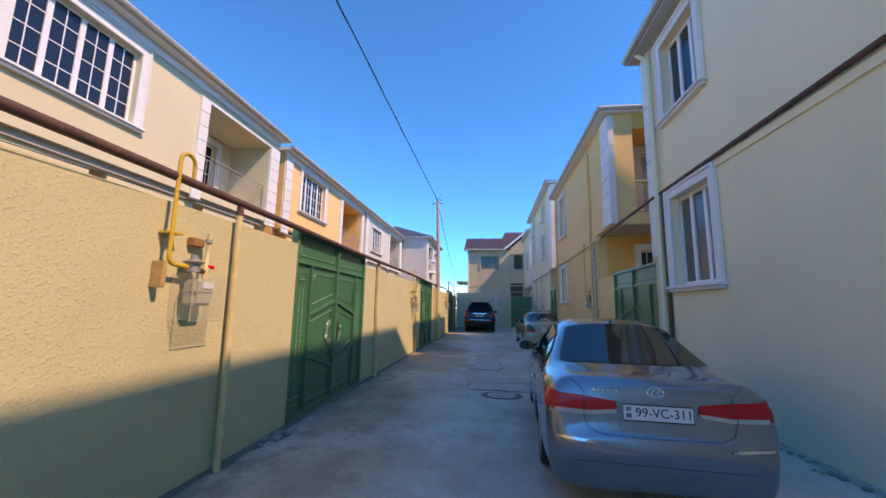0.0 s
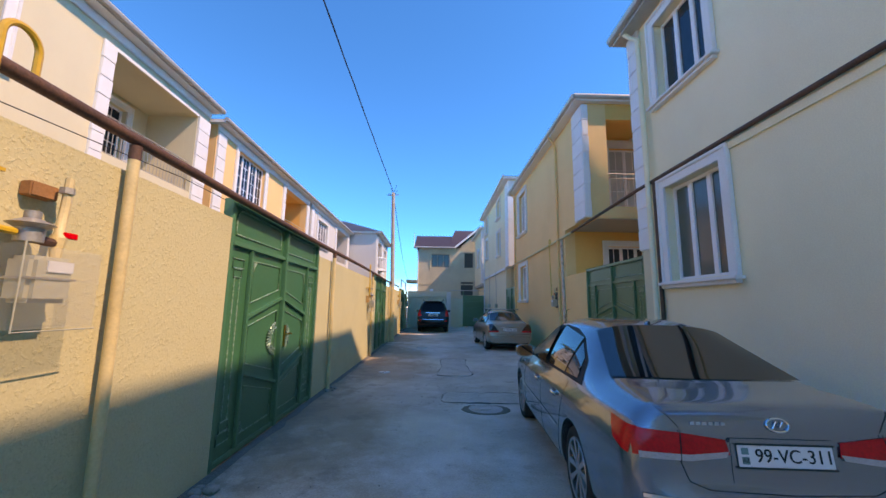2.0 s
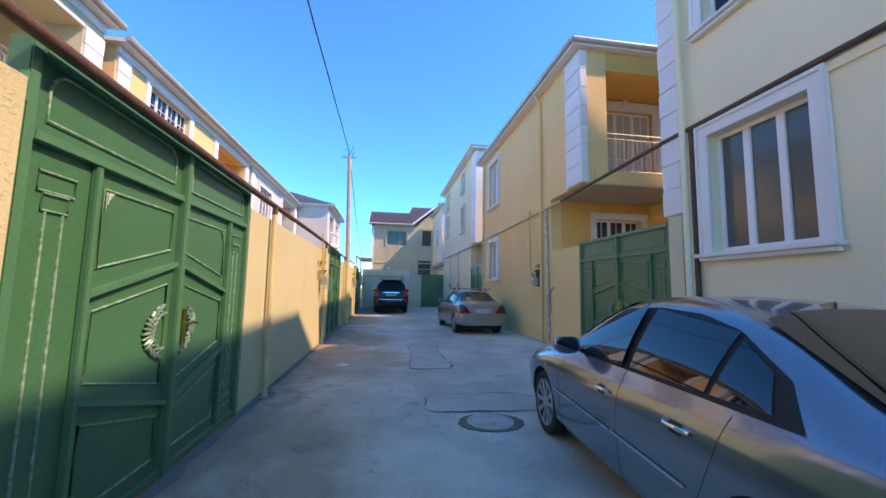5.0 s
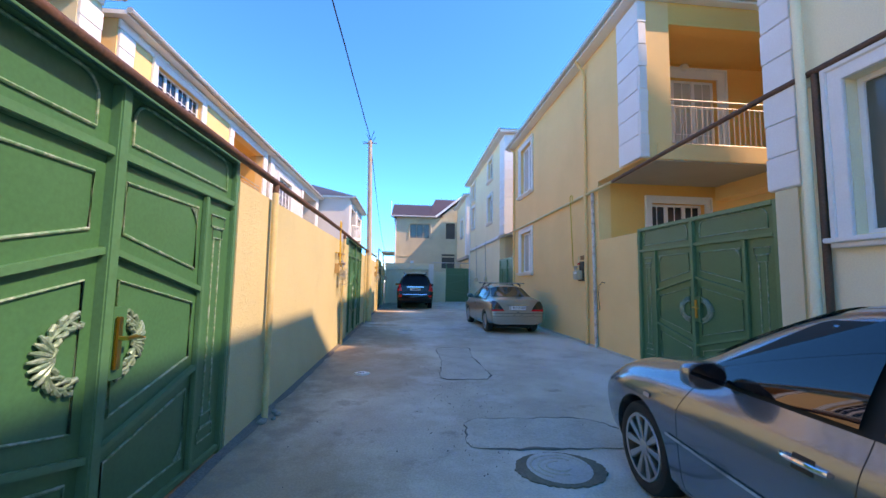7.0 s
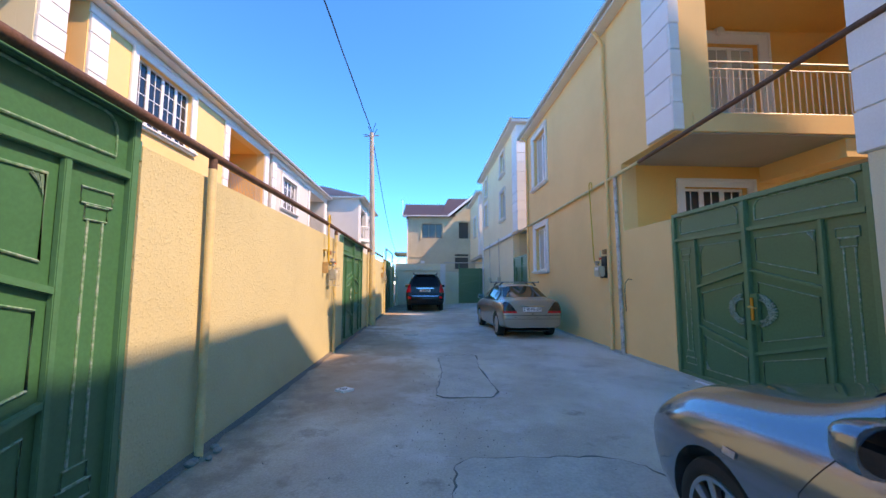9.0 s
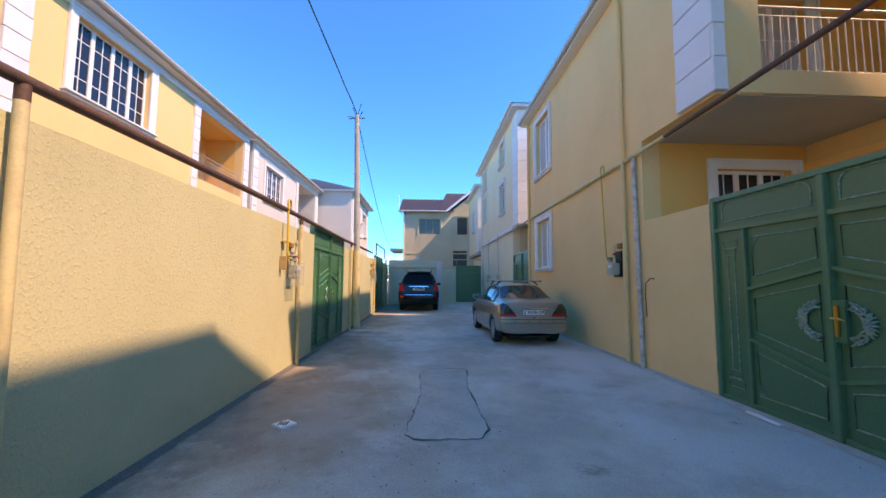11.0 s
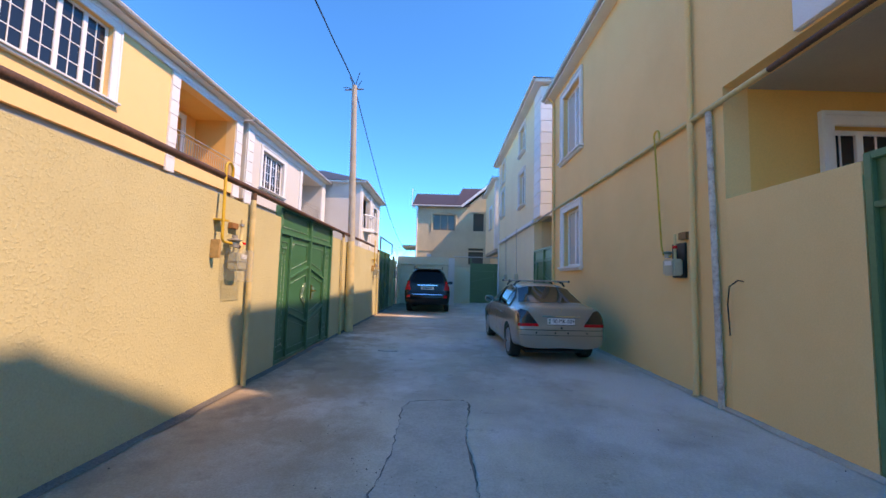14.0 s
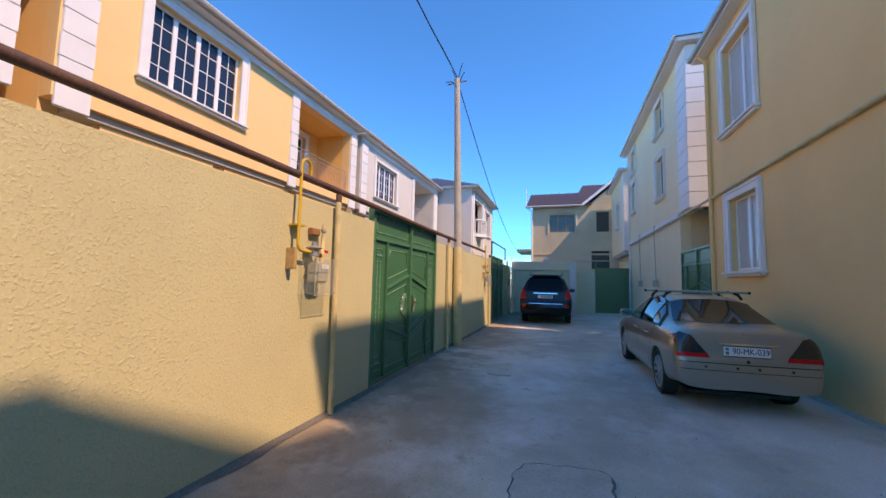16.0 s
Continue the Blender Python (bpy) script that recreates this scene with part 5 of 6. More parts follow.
class Conform:
    """Lays panes, lamps, strips and seams on a body's surface."""

    def __init__(self, bm):
        self.tree = bvhtree.BVHTree.FromBMesh(bm)

    def hit(self, view, u, v, off):
        o, d = {"L": ((-3, u, v), (1, 0, 0)), "R": ((3, u, v), (-1, 0, 0)), "B": ((u, -2, v), (0, 1, 0)), "F": ((u, 8, v), (0, -1, 0)), "T": ((u, v, 4), (0, 0, -1))}[view]
        p, nrm, _, _ = self.tree.ray_cast(Vector(o), Vector(d))
        if p is None:
            p, nrm, _, _ = self.tree.find_nearest(Vector(o) + Vector(d) * 2.2)
        if nrm.dot(Vector(d)) > 0:
            nrm = -nrm
        return p + nrm * off

    def patch(self, view, low, high, n=14, m=8, off=0.004, even=0):
        bm = bmesh.new()
        A, B = resample(low, n), resample(high, n)
        g = [[bm.verts.new(self.hit(view, A[i][0] + (B[i][0] - A[i][0]) * j / m, A[i][1] + (B[i][1] - A[i][1]) * j / m, off)) for i in range(n + 1)] for j in range(m + 1)]
        if even:
            # one clean curved sheet through the surface, as glass is, lifted clear of the body
            st = [(2 * i / n - 1, j / m) for j in range(m + 1) for i in range(n + 1)]
            basis = np.array([[a ** p * b ** q for p in range(even + 1) for q in range(3)] for a, b in st])
            raw = np.array([g[j][i].co for j in range(m + 1) for i in range(n + 1)])
            made = basis @ np.linalg.lstsq(basis, raw, rcond=None)[0]
            axis = {"L": (-1, 0, 0), "R": (1, 0, 0), "B": (0, -1, 0), "F": (0, 1, 0), "T": (0, 0, 1)}[view]
            lift = min(0.03, max(0.0, float(((raw - made) @ np.array(axis)).max()) - off * 0.6))
            for v, co in zip((g[j][i] for j in range(m + 1) for i in range(n + 1)), made + np.array(axis) * lift):
                v.co = Vector(co)
        for j in range(m):
            for i in range(n):
                bm.faces.new((g[j][i], g[j][i + 1], g[j + 1][i + 1], g[j + 1][i]))
        bmesh.ops.recalc_face_normals(bm, faces=bm.faces)
        return bm

    def seam(self, view, pts, r=0.0025, n=24, off=0.0):
        return tube(bmesh.new(), [self.hit(view, u, v, off) for u, v in resample(pts, n)], r, 5)


def resample(pts, n):
    pts = [np.array(p, float) for p in pts]
    d = np.cumsum([0] + [np.linalg.norm(b - a) for a, b in zip(pts, pts[1:])])
    return [tuple(np.interp(s, d, [p[k] for p in pts]) for k in (0, 1)) for s in np.linspace(0, d[-1], n + 1)]


def lathe(bm, c, prof, n=32, caps=True):
    """A wheel-like solid round the x axis through c: prof is rows of (x, radius)."""
    rings = [[bm.verts.new((c[0] + x, c[1] + r * math.cos(a), c[2] + r * math.sin(a))) for a in (2 * math.pi * k / n for k in range(n))] for x, r in prof]
    for A, B in zip(rings, rings[1:]):
        for k in range(n):
            bm.faces.new((A[k], A[(k + 1) % n], B[(k + 1) % n], B[k]))
    if caps:
        bm.faces.new(rings[0][::-1])
        bm.faces.new(rings[-1])
    bmesh.ops.recalc_face_normals(bm, faces=bm.faces)
    return bm


def wheel(car_ob, x, y, r, side, spokes=10):
    w = 0.105
    o = side * w
    wh = part("wheel", lathe(bmesh.new(), (x, y, r), [(o * 0.98, r * 0.66), (o * 1.02, r * 0.72), (o * 0.9, r * 0.74), (-o, r * 0.74), (-o, r * 0.71), (o * 0.9, r * 0.67), (o * 0.98, r * 0.66)], 36, False), "alloy", car_ob, "silver alloy wheel", smooth=True)
    part("hub", lathe(bmesh.new(), (x, y, r), [(o * 0.3, r * 0.17), (o * 0.9, r * 0.16), (o * 0.98, r * 0.08)], 18), "alloy", wh, smooth=True)
    for k in range(spokes):
        a = 2 * math.pi * k / spokes
        u, v = Vector((0, math.cos(a), math.sin(a))), Vector((0, -math.sin(a), math.cos(a)))
        c = Vector((x, y, r))
        h0, h1 = r * 0.045, r * 0.082
        X = Vector((o, 0, 0))
        part("spoke", prism(bmesh.new(), [c + u * r * 0.12 + v * h0 + X * 0.86, c + u * r * 0.69 + v * h1 + X * 0.95, c + u * r * 0.69 - v * h1 + X * 0.95, c + u * r * 0.12 - v * h0 + X * 0.86], X * -0.3), "alloy", wh, bevel=0.004)
    part("tyre", lathe(bmesh.new(), (x, y, r), [(o * 0.9, r * 0.73), (o * 1.02, r * 0.78), (o * 1.06, r * 0.86), (o * 0.98, r * 0.95), (o * 0.75, r * 0.995), (0, r), (-o * 0.75, r * 0.995), (-o, r * 0.94), (-o, r * 0.74), (o * 0.9, r * 0.73)], 40, False), "rubber", wh, "black tyre", smooth=True)
    part("brake_drum", lathe(bmesh.new(), (x - o * 0.4, y, r), [(0, r * 0.6), (o * 0.3, r * 0.58)], 24), "black", wh)


def lettering(text, height, depth=0.0015):
    cu = bpy.data.curves.new("letters", "FONT")
    cu.body, cu.size, cu.extrude, cu.align_x, cu.align_y = text, height * 1.38, depth, "CENTER", "CENTER"
    ob = new("letters", cu)
    bpy.context.view_layer.update()
    me = bpy.data.meshes.new_from_object(ob.evaluated_get(bpy.context.evaluated_depsgraph_get()))
    bpy.data.objects.remove(ob, do_unlink=True)
    bm = bmesh.new()
    bm.from_mesh(me)
    return bm


def each_character(bm, parent):
    """Every character of a lettering as a part of its own."""
    left = set(bm.verts)
    while left:
        todo, found = [left.pop()], set()
        while todo:
            v = todo.pop()
            found.add(v)
            for e in v.link_edges:
                o = e.other_vert(v)
                if o in left:
                    left.discard(o)
                    todo.append(o)
        one = bmesh.new()
        at = {v: one.verts.new(v.co) for v in found}
        for f in {f for v in found for f in v.link_faces}:
            one.faces.new([at[v] for v in f.verts])
        part("character", one, "ink", parent)
    bm.free()


def number_plate(car_ob, text, x, y, z, w=0.52, hgt=0.115, tilt=0):
    m = Matrix.Translation((x, y, z)) @ Matrix.Rotation(radians(90 + tilt), 4, "X")
    bm = box(bmesh.new(), -w / 2, w / 2, -hgt / 2, hgt / 2, -0.008, 0.0)
    bm.transform(m)
    pl = part("number_plate", bm, "plate", car_ob, "white number plate with black characters", bevel=0.003)
    bm = boxes((-w / 2 - 0.008, w / 2 + 0.008, -hgt / 2 - 0.008, -hgt / 2 + 0.001, -0.01, 0.004), (-w / 2 - 0.008, w / 2 + 0.008, hgt / 2 - 0.001, hgt / 2 + 0.008, -0.01, 0.004))
    bm.transform(m)
    part("plate_frame", bm, "black", pl)
    if text:
        bm = lettering(text, hgt * 0.62)
        wide = max(v.co.x for v in bm.verts) - min(v.co.x for v in bm.verts)
        bmesh.ops.scale(bm, vec=(w * 0.78 / wide, 1, 1), verts=bm.verts)
        bmesh.ops.translate(bm, vec=(w * 0.085, 0, 0.0025), verts=bm.verts)
        bm.transform(m)
        each_character(bm, pl)
        bm = boxes((-w / 2 + 0.018, -w / 2 + 0.058, 0.008, 0.042, 0.0005, 0.002), (-w / 2 + 0.018, -w / 2 + 0.058, -0.042, -0.004, 0.0005, 0.002))
        bm.transform(m)
        part("badge", bm, "flag", pl, "small flag and code mark")
        bm = lettering("AZ", 0.022)
        bmesh.ops.translate(bm, vec=(-w / 2 + 0.038, -0.023, 0.003), verts=bm.verts)
        bm.transform(m)
        each_character(bm, pl)
    return pl


def mirror(car_ob, x, y, z, s, material):
    bm = bmesh.new()
    bmesh.ops.create_uvsphere(bm, u_segments=16, v_segments=10, radius=1)
    for v in bm.verts:
        v.co = Vector([math.copysign(abs(q) ** 0.65, q) for q in v.co])
        v.co = Vector((x + s * (0.10 + v.co.x * 0.115), y + max(v.co.y, -0.35) * 0.085, z + v.co.z * 0.075))
    o = part("door_mirror", bm, material, car_ob, smooth=True)
    bm = bmesh.new()
    tube(bm, [(x + s * 0.10, y - 0.030, z), (x + s * 0.10, y - 0.034, z)], [0.069, 0.069], 18)
    for v in bm.verts:
        v.co.x = x + s * 0.10 + (v.co.x - x - s * 0.10) * 1.5
    part("mirror_glass", bm, "car_glass", o)
    part("mirror_arm", tube(bmesh.new(), [(x - s * 0.03, y + 0.02, z - 0.04), (x + s * 0.06, y + 0.02, z - 0.03)], 0.025, 8), "black", o)


def sedan(kind):
    """Both saloon cars. In its own metres: y forward from the rear bumper, x across, z up."""
    a = kind == "blue"
    if a:
        c = thing("car", "blue-grey metallic saloon car parked beside the cream house", "car")
        S = [(0.0, .25, .52, .66, .58, .56, .44, .60), (0.035, .21, .72, .80, .73, .62, .58, .66), (0.07, .20, .79, .85, .78, .82, .68, .89), (0.10, .20, .81, .87, .80, .91, .70, 1.0), (0.14, .20, .82, .88, .81, .945, .71, 1.045), (0.22, .21, .83, .885, .815, .96, .71, 1.06),
             (0.45, .21, .845, .90, .83, .97, .71, 1.08), (0.78, .2, .85, .91, .84, .975, .70, 1.115), (1.15, .19, .86, .915, .84, .975, .645, 1.325), (1.6, .18, .86, .915, .84, .97, .605, 1.475), (2.1, .18, .86, .915, .84, .96, .60, 1.515),
             (2.52, .18, .86, .915, .84, .95, .595, 1.49), (2.98, .18, .86, .915, .84, .94, .62, 1.31), (3.44, .18, .86, .91, .83, .92, .66, 1.05), (4.05, .2, .85, .90, .80, .87, .62, .955), (4.34, .22, .80, .86, .74, .80, .56, .87), (4.55, .27, .68, .76, .64, .66, .46, .72), (4.66, .36, .5, .58, .5, .5, .36, .54)]
        axles, R, paint = (1.04, 3.77), 0.325, "paint_blue"
    else:
        c = thing("car", "champagne saloon car with roof bars beside the apricot house", "car")
        S = [(0.0, .23, .68, .73, .69, .60, .52, .64), (0.03, .21, .77, .805, .765, .66, .62, .70), (0.07, .20, .78, .825, .77, .82, .66, .88), (0.12, .20, .79, .84, .78, .90, .67, .985), (0.22, .20, .80, .85, .78, .93, .68, 1.02),
             (0.5, .21, .815, .855, .79, .945, .68, 1.04), (0.88, .2, .82, .86, .80, .95, .67, 1.07), (1.2, .19, .82, .86, .80, .95, .61, 1.24), (1.58, .18, .82, .86, .80, .94, .575, 1.39), (2.0, .18, .82, .86, .80, .94, .57, 1.425),
             (2.5, .18, .82, .86, .80, .93, .565, 1.40), (2.95, .18, .82, .86, .80, .92, .59, 1.23), (3.35, .18, .82, .86, .79, .91, .64, 1.03), (3.9, .2, .81, .85, .76, .86, .60, .95), (4.25, .22, .78, .83, .72, .80, .56, .87), (4.42, .26, .70, .76, .66, .66, .5, .74), (4.5, .34, .55, .62, .55, .52, .42, .56)]
        S = [(1 - (1 - y) * 0.82 if y < 1 else y, max(zb, 0.30 - 0.15 * max(0, y - 0.3)) if y < 1 else zb, *rest) for y, zb, *rest in S]
        axles, R, paint = (1.0, 3.69), 0.31, "paint_gold"
    shell = car_shell(S, axles, (R + 0.045, R + 0.005))
    cf = Conform(shell)
    body = part("body", shell, paint, c, "metallic painted body", smooth=True)
    L = S[-1][0]
    yb, yt = (0.66, 1.42) if a else (0.78, 1.42)
    wb_, wt = (0.69, 0.545) if a else (0.66, 0.54)
    part("rear_window", cf.patch("T", [(-wb_, yb + 0.06), (-wb_ * 0.5, yb), (wb_ * 0.5, yb), (wb_, yb + 0.06)], [(-wt, yt - 0.03), (0, yt), (wt, yt - 0.03)], 20, 14, 0.010, 4), "car_glass", c, "dark tinted rear window", smooth=True)
    fy0, fy1 = (3.36, 2.64) if a else (3.28, 2.60)
    part("windscreen", cf.patch("T", [(-0.64, fy0 - 0.10), (0, fy0), (0.64, fy0 - 0.10)], [(-0.50, fy1), (0, fy1 + 0.04), (0.50, fy1)], 20, 12, 0.010, 4), "car_glass", c, smooth=True)
    k = -0.17 if a else -0.20
    zs = 0 if a else -0.035
    for sd in ("L", "R"):
        # surround of the side windows, then each pane
        low = [(1.02 + k * 0.3, 0.985 + zs), (1.6, 0.985 + zs), (2.4, 0.98 + zs), (3.42 + k, 0.975 + zs)]
        high = [(1.16 + k * 0.3, 1.16 + zs), (1.45, 1.335 + zs), (1.75, 1.40 + zs), (2.15, 1.42 + zs), (2.6, 1.39 + zs), (3.0 + k * 0.6, 1.20 + zs), (3.44 + k, 0.99 + zs)]
        part("window_surround", cf.patch(sd, low, high, 40, 8, 0.003), "seam", c, smooth=True)
        for lo, hi in (([(2.34 + k * .5, 1.005 + zs), (3.30 + k, 1.0 + zs)], [(2.30 + k * .5, 1.395 + zs), (2.62 + k * .6, 1.365 + zs), (2.95 + k * .7, 1.20 + zs), (3.32 + k, 1.015 + zs)]),
                       ([(1.50, 1.008 + zs), (2.27 + k * .5, 1.005 + zs)], [(1.44, 1.315 + zs), (1.75, 1.378 + zs), (2.23 + k * .5, 1.398 + zs)]),
                       ([(1.17 + k * .3, 1.015 + zs), (1.46, 1.010 + zs)], [(1.24 + k * .3, 1.175 + zs), (1.40, 1.29 + zs)])):
            part("side_window", cf.patch(sd, lo, hi, 18, 8, 0.008, 1), "car_glass", c, "dark side window", smooth=True)
        for pts in ([(2.30 + k * .5, 0.98), (2.32 + k * .5, 0.6), (2.30 + k * .5, 0.25)], [(3.34 + k, 0.95), (3.46 + k, 0.75), (3.44 + k, 0.28)], [(1.30, 0.96), (1.36, 0.75), (1.50, 0.45), (1.52, 0.27)], [(1.52, 0.265), (3.44 + k, 0.265)]):
            part("panel_seam", cf.seam(sd, pts, 0.0022), "seam", body)
        for y in (1.62, 2.52 + k * .5):
            hp = cf.hit(sd, y, 0.80, 0.028)
            s = -1 if sd == "L" else 1
            part("door_handle", tube(bmesh.new(), [hp + Vector((-s * 0.02, -0.11, 0)), hp + Vector((0, -0.08, 0.004)), hp + Vector((0, 0.06, 0.004)), hp + Vector((-s * 0.02, 0.09, 0))], 0.013, 8), "chrome" if a else paint, c, smooth=True)
            part("handle_cup", cf.patch(sd, [(y - 0.05, 0.765), (y + 0.05, 0.765)], [(y - 0.05, 0.83), (y + 0.05, 0.83)], 6, 4, 0.002), "black", c)
        if a:
            part("side_trim", cf.patch(sd, [(1.56, 0.515), (2.29, 0.535)], [(1.56, 0.532), (2.29, 0.552)], 16, 2, 0.010), "chrome", c, "thin chrome side strip")
            part("side_trim", cf.patch(sd, [(2.33, 0.535), (3.40, 0.555)], [(2.33, 0.552), (3.40, 0.572)], 16, 2, 0.010), "chrome", c, "thin chrome side strip")
            part("side_repeater", cf.patch(sd, [(3.60, 0.73), (3.68, 0.73)], [(3.60, 0.76), (3.68, 0.76)], 4, 3, 0.008), "lamp_clear", c)
        else:
            part("side_trim", cf.patch(sd, [(0.30, 0.48), (0.62, 0.48)], [(0.30, 0.53), (0.62, 0.53)], 10, 2, 0.008), paint, c)
            part("side_trim", cf.patch(sd, [(1.42, 0.44), (3.2, 0.44)], [(1.42, 0.54), (3.2, 0.54)], 16, 2, 0.010), paint, c, "ribbed side strip")
    mirror(c, -0.87 if a else -0.83, 3.10 + k, 1.05 + zs, -1, "paint_blue" if a else "paint_gold")
    mirror(c, 0.87 if a else 0.83, 3.10 + k, 1.05 + zs, 1, "paint_blue" if a else "paint_gold")
    if a:
        # wrap-round tail lamps: red above, clear below, split at the boot lid
        for s in (-1, 1):
            part("tail_lamp", cf.patch("B", [(s * 0.30, 0.80), (s * 0.52, 0.775), (s * 0.83, 0.785)], [(s * 0.315, 0.875), (s * 0.56, 0.905), (s * 0.83, 0.925)], 26, 6, 0.010), "lamp_red", c, "red and clear tail lamp", smooth=True)
            part("tail_lamp_clear", cf.patch("B", [(s * 0.32, 0.785), (s * 0.52, 0.762), (s * 0.80, 0.772)], [(s * 0.305, 0.815), (s * 0.52, 0.795), (s * 0.80, 0.805)], 24, 3, 0.012), "lamp_clear", c, smooth=True)
            part("tail_lamp", cf.patch("L" if s < 0 else "R", [(0.09, 0.785), (0.24, 0.83)], [(0.10, 0.925), (0.33, 0.94)], 12, 6, 0.010), "lamp_red", c, "red lamp wrapping round the wing", smooth=True)
            part("lamp_seam", cf.seam("B", [(s * 0.575, 0.755), (s * 0.56, 0.92)], 0.003, 10, 0.012), "seam", c)
            part("panel_seam", cf.seam("B", [(s * 0.56, 0.93), (s * 0.60, 0.98), (s * 0.66, 1.03)], 0.003, 12), "seam", body)
            part("panel_seam", cf.seam("B", [(s * 0.575, 0.76), (s * 0.54, 0.66), (s * 0.44, 0.625), (0, 0.615)], 0.003, 24), "seam", body)
            part("bumper_trim", cf.patch("B", [(s * 0.50, 0.555), (s * 0.80, 0.575)], [(s * 0.50, 0.575), (s * 0.80, 0.595)], 14, 2, 0.012), "chrome", c, "chrome bumper strip", smooth=True)
        part("plate_recess", cf.patch("B", [(-0.30, 0.66), (0.30, 0.66)], [(-0.285, 0.865), (0.285, 0.865)], 16, 6, 0.003), paint, c)
        part("boot_trim", cf.patch("B", [(-0.30, 0.86), (0.30, 0.86)], [(-0.29, 0.885), (0.29, 0.885)], 16, 2, 0.018), paint, c)
        yq = cf.hit("B", 0, 0.80, 0)[1]
        number_plate(c, "99-VC-311", 0, yq - 0.016, 0.80, tilt=-6)
        hp = cf.hit("B", 0, 0.955, 0.006)
        part("badge", tube(bmesh.new(), [hp + Vector((0.062 * math.cos(a_), 0.012 * math.sin(a_), 0.034 * math.sin(a_))) for a_ in (2 * math.pi * i / 20 for i in range(20))], 0.006, 6, True), "chrome", c, "oval chrome badge", smooth=True)
        part("badge", tube(bmesh.new(), [hp + Vector((-0.03, 0, -0.02)), hp + Vector((-0.01, 0, 0.018)), hp + Vector((0.01, 0, -0.012)), hp + Vector((0.03, 0, 0.02))], 0.006, 6), "chrome", c)
        for i in range(6):
            hq = cf.hit("B", -0.48 + i * 0.035, 0.955, 0.004)
            part("badge_bar", boxes((hq.x - 0.012, hq.x + 0.012, hq.y - 0.003, hq.y + 0.004, hq.z - 0.009, hq.z + 0.009)), "chrome", c)
        bm = bmesh.new()
        prism(bm, [(-0.012, 1.52, 1.41), (-0.012, 1.68, 1.445), (-0.012, 1.55, 1.49), (-0.012, 1.51, 1.495)], (0.024, 0, 0))
        part("shark_fin_aerial", bm, paint, c, bevel=0.005)
        part("bumper_lip", cf.patch("B", [(-0.70, 0.40), (0.70, 0.40)], [(-0.72, 0.415), (0.72, 0.415)], 20, 2, 0.006), paint, c)
    else:
        for s in (-1, 1):
            part("tail_lamp", cf.patch("B", [(s * 0.44, 0.70), (s * 0.815, 0.70)], [(s * 0.63, 0.93), (s * 0.74, 0.955), (s * 0.815, 0.90)], 18, 10, 0.010), "lamp_dark", c, "dark smoked tail lamp", smooth=True)
            part("tail_lamp_red", cf.patch("B", [(s * 0.425, 0.665), (s * 0.815, 0.665)], [(s * 0.45, 0.715), (s * 0.815, 0.715)], 16, 3, 0.012), "lamp_red", c, "red lamp strip", smooth=True)
        part("plate_recess", cf.patch("B", [(-0.29, 0.69), (0.29, 0.69)], [(-0.29, 0.82), (0.29, 0.82)], 12, 4, 0.003), paint, c)
        part("boot_trim", cf.patch("B", [(-0.36, 0.83), (0.36, 0.83)], [(-0.36, 0.85), (0.36, 0.85)], 14, 2, 0.022), "chrome", c, "chrome strip above the plate")
        yq = cf.hit("B", 0, 0.76, 0)[1]
        number_plate(c, "90-MK-039", 0, yq - 0.014, 0.76, tilt=-5)
        part("panel_seam", cf.seam("B", [(-0.82, 0.61), (0, 0.605), (0.82, 0.61)], 0.006, 30), "seam", body)
        part("panel_seam", cf.seam("B", [(-0.78, 0.52), (0, 0.515), (0.78, 0.52)], 0.004, 30), "seam", body)
        for x in (-0.48, -0.12, 0.12, 0.48):
            hp = cf.hit("B", x, 0.56, 0.0)
            part("parking_sensor", tube(bmesh.new(), [hp, hp + Vector((0, -0.008, 0))], 0.016, 10), "black", c)
        hp = cf.hit("B", 0.0, 0.645, 0.0)
        part("boot_lock", tube(bmesh.new(), [hp, hp + Vector((0, -0.01, 0))], 0.02, 12), "black", c)
        hp = cf.hit("B", 0, 0.95, 0.002)
        part("badge", tube(bmesh.new(), [hp + Vector((0.03 * math.cos(t_), 0.006 * math.sin(t_), 0.03 * math.sin(t_))) for t_ in (2 * math.pi * i / 16 for i in range(16))], 0.004, 5, True), "chrome", c)
        for y in (1.62, 2.35):
            bar = part("roof_bar", tube(bmesh.new(), [(-0.68, y, 1.465), (0.68, y, 1.465)], 0.018, 8), "grey_metal", c, "aluminium roof bar", smooth=True)
            for s in (-1, 1):
                part("bar_foot", tube(bmesh.new(), [(s * 0.46, y, 1.46), (s * 0.53, y, 1.43), (s * 0.58, y, 1.36)], 0.022, 6), "black", bar)
                part("bar_end", tube(bmesh.new(), [(s * 0.67, y, 1.465), (s * 0.70, y, 1.465)], 0.022, 8), "black", bar)
    # black box below the floor, its colour standing in for underside shade
    part("exhaust_shadow_pan", boxes((-0.6, 0.6, 0.5, L - 0.5, 0.16, 0.2)), "black", c, "black box standing in for underside shade")
    for y in axles:
        for s in (-1, 1):
            wheel(c, s * (0.775 if a else 0.735), y, R, s, 10 if a else 12)
    return c


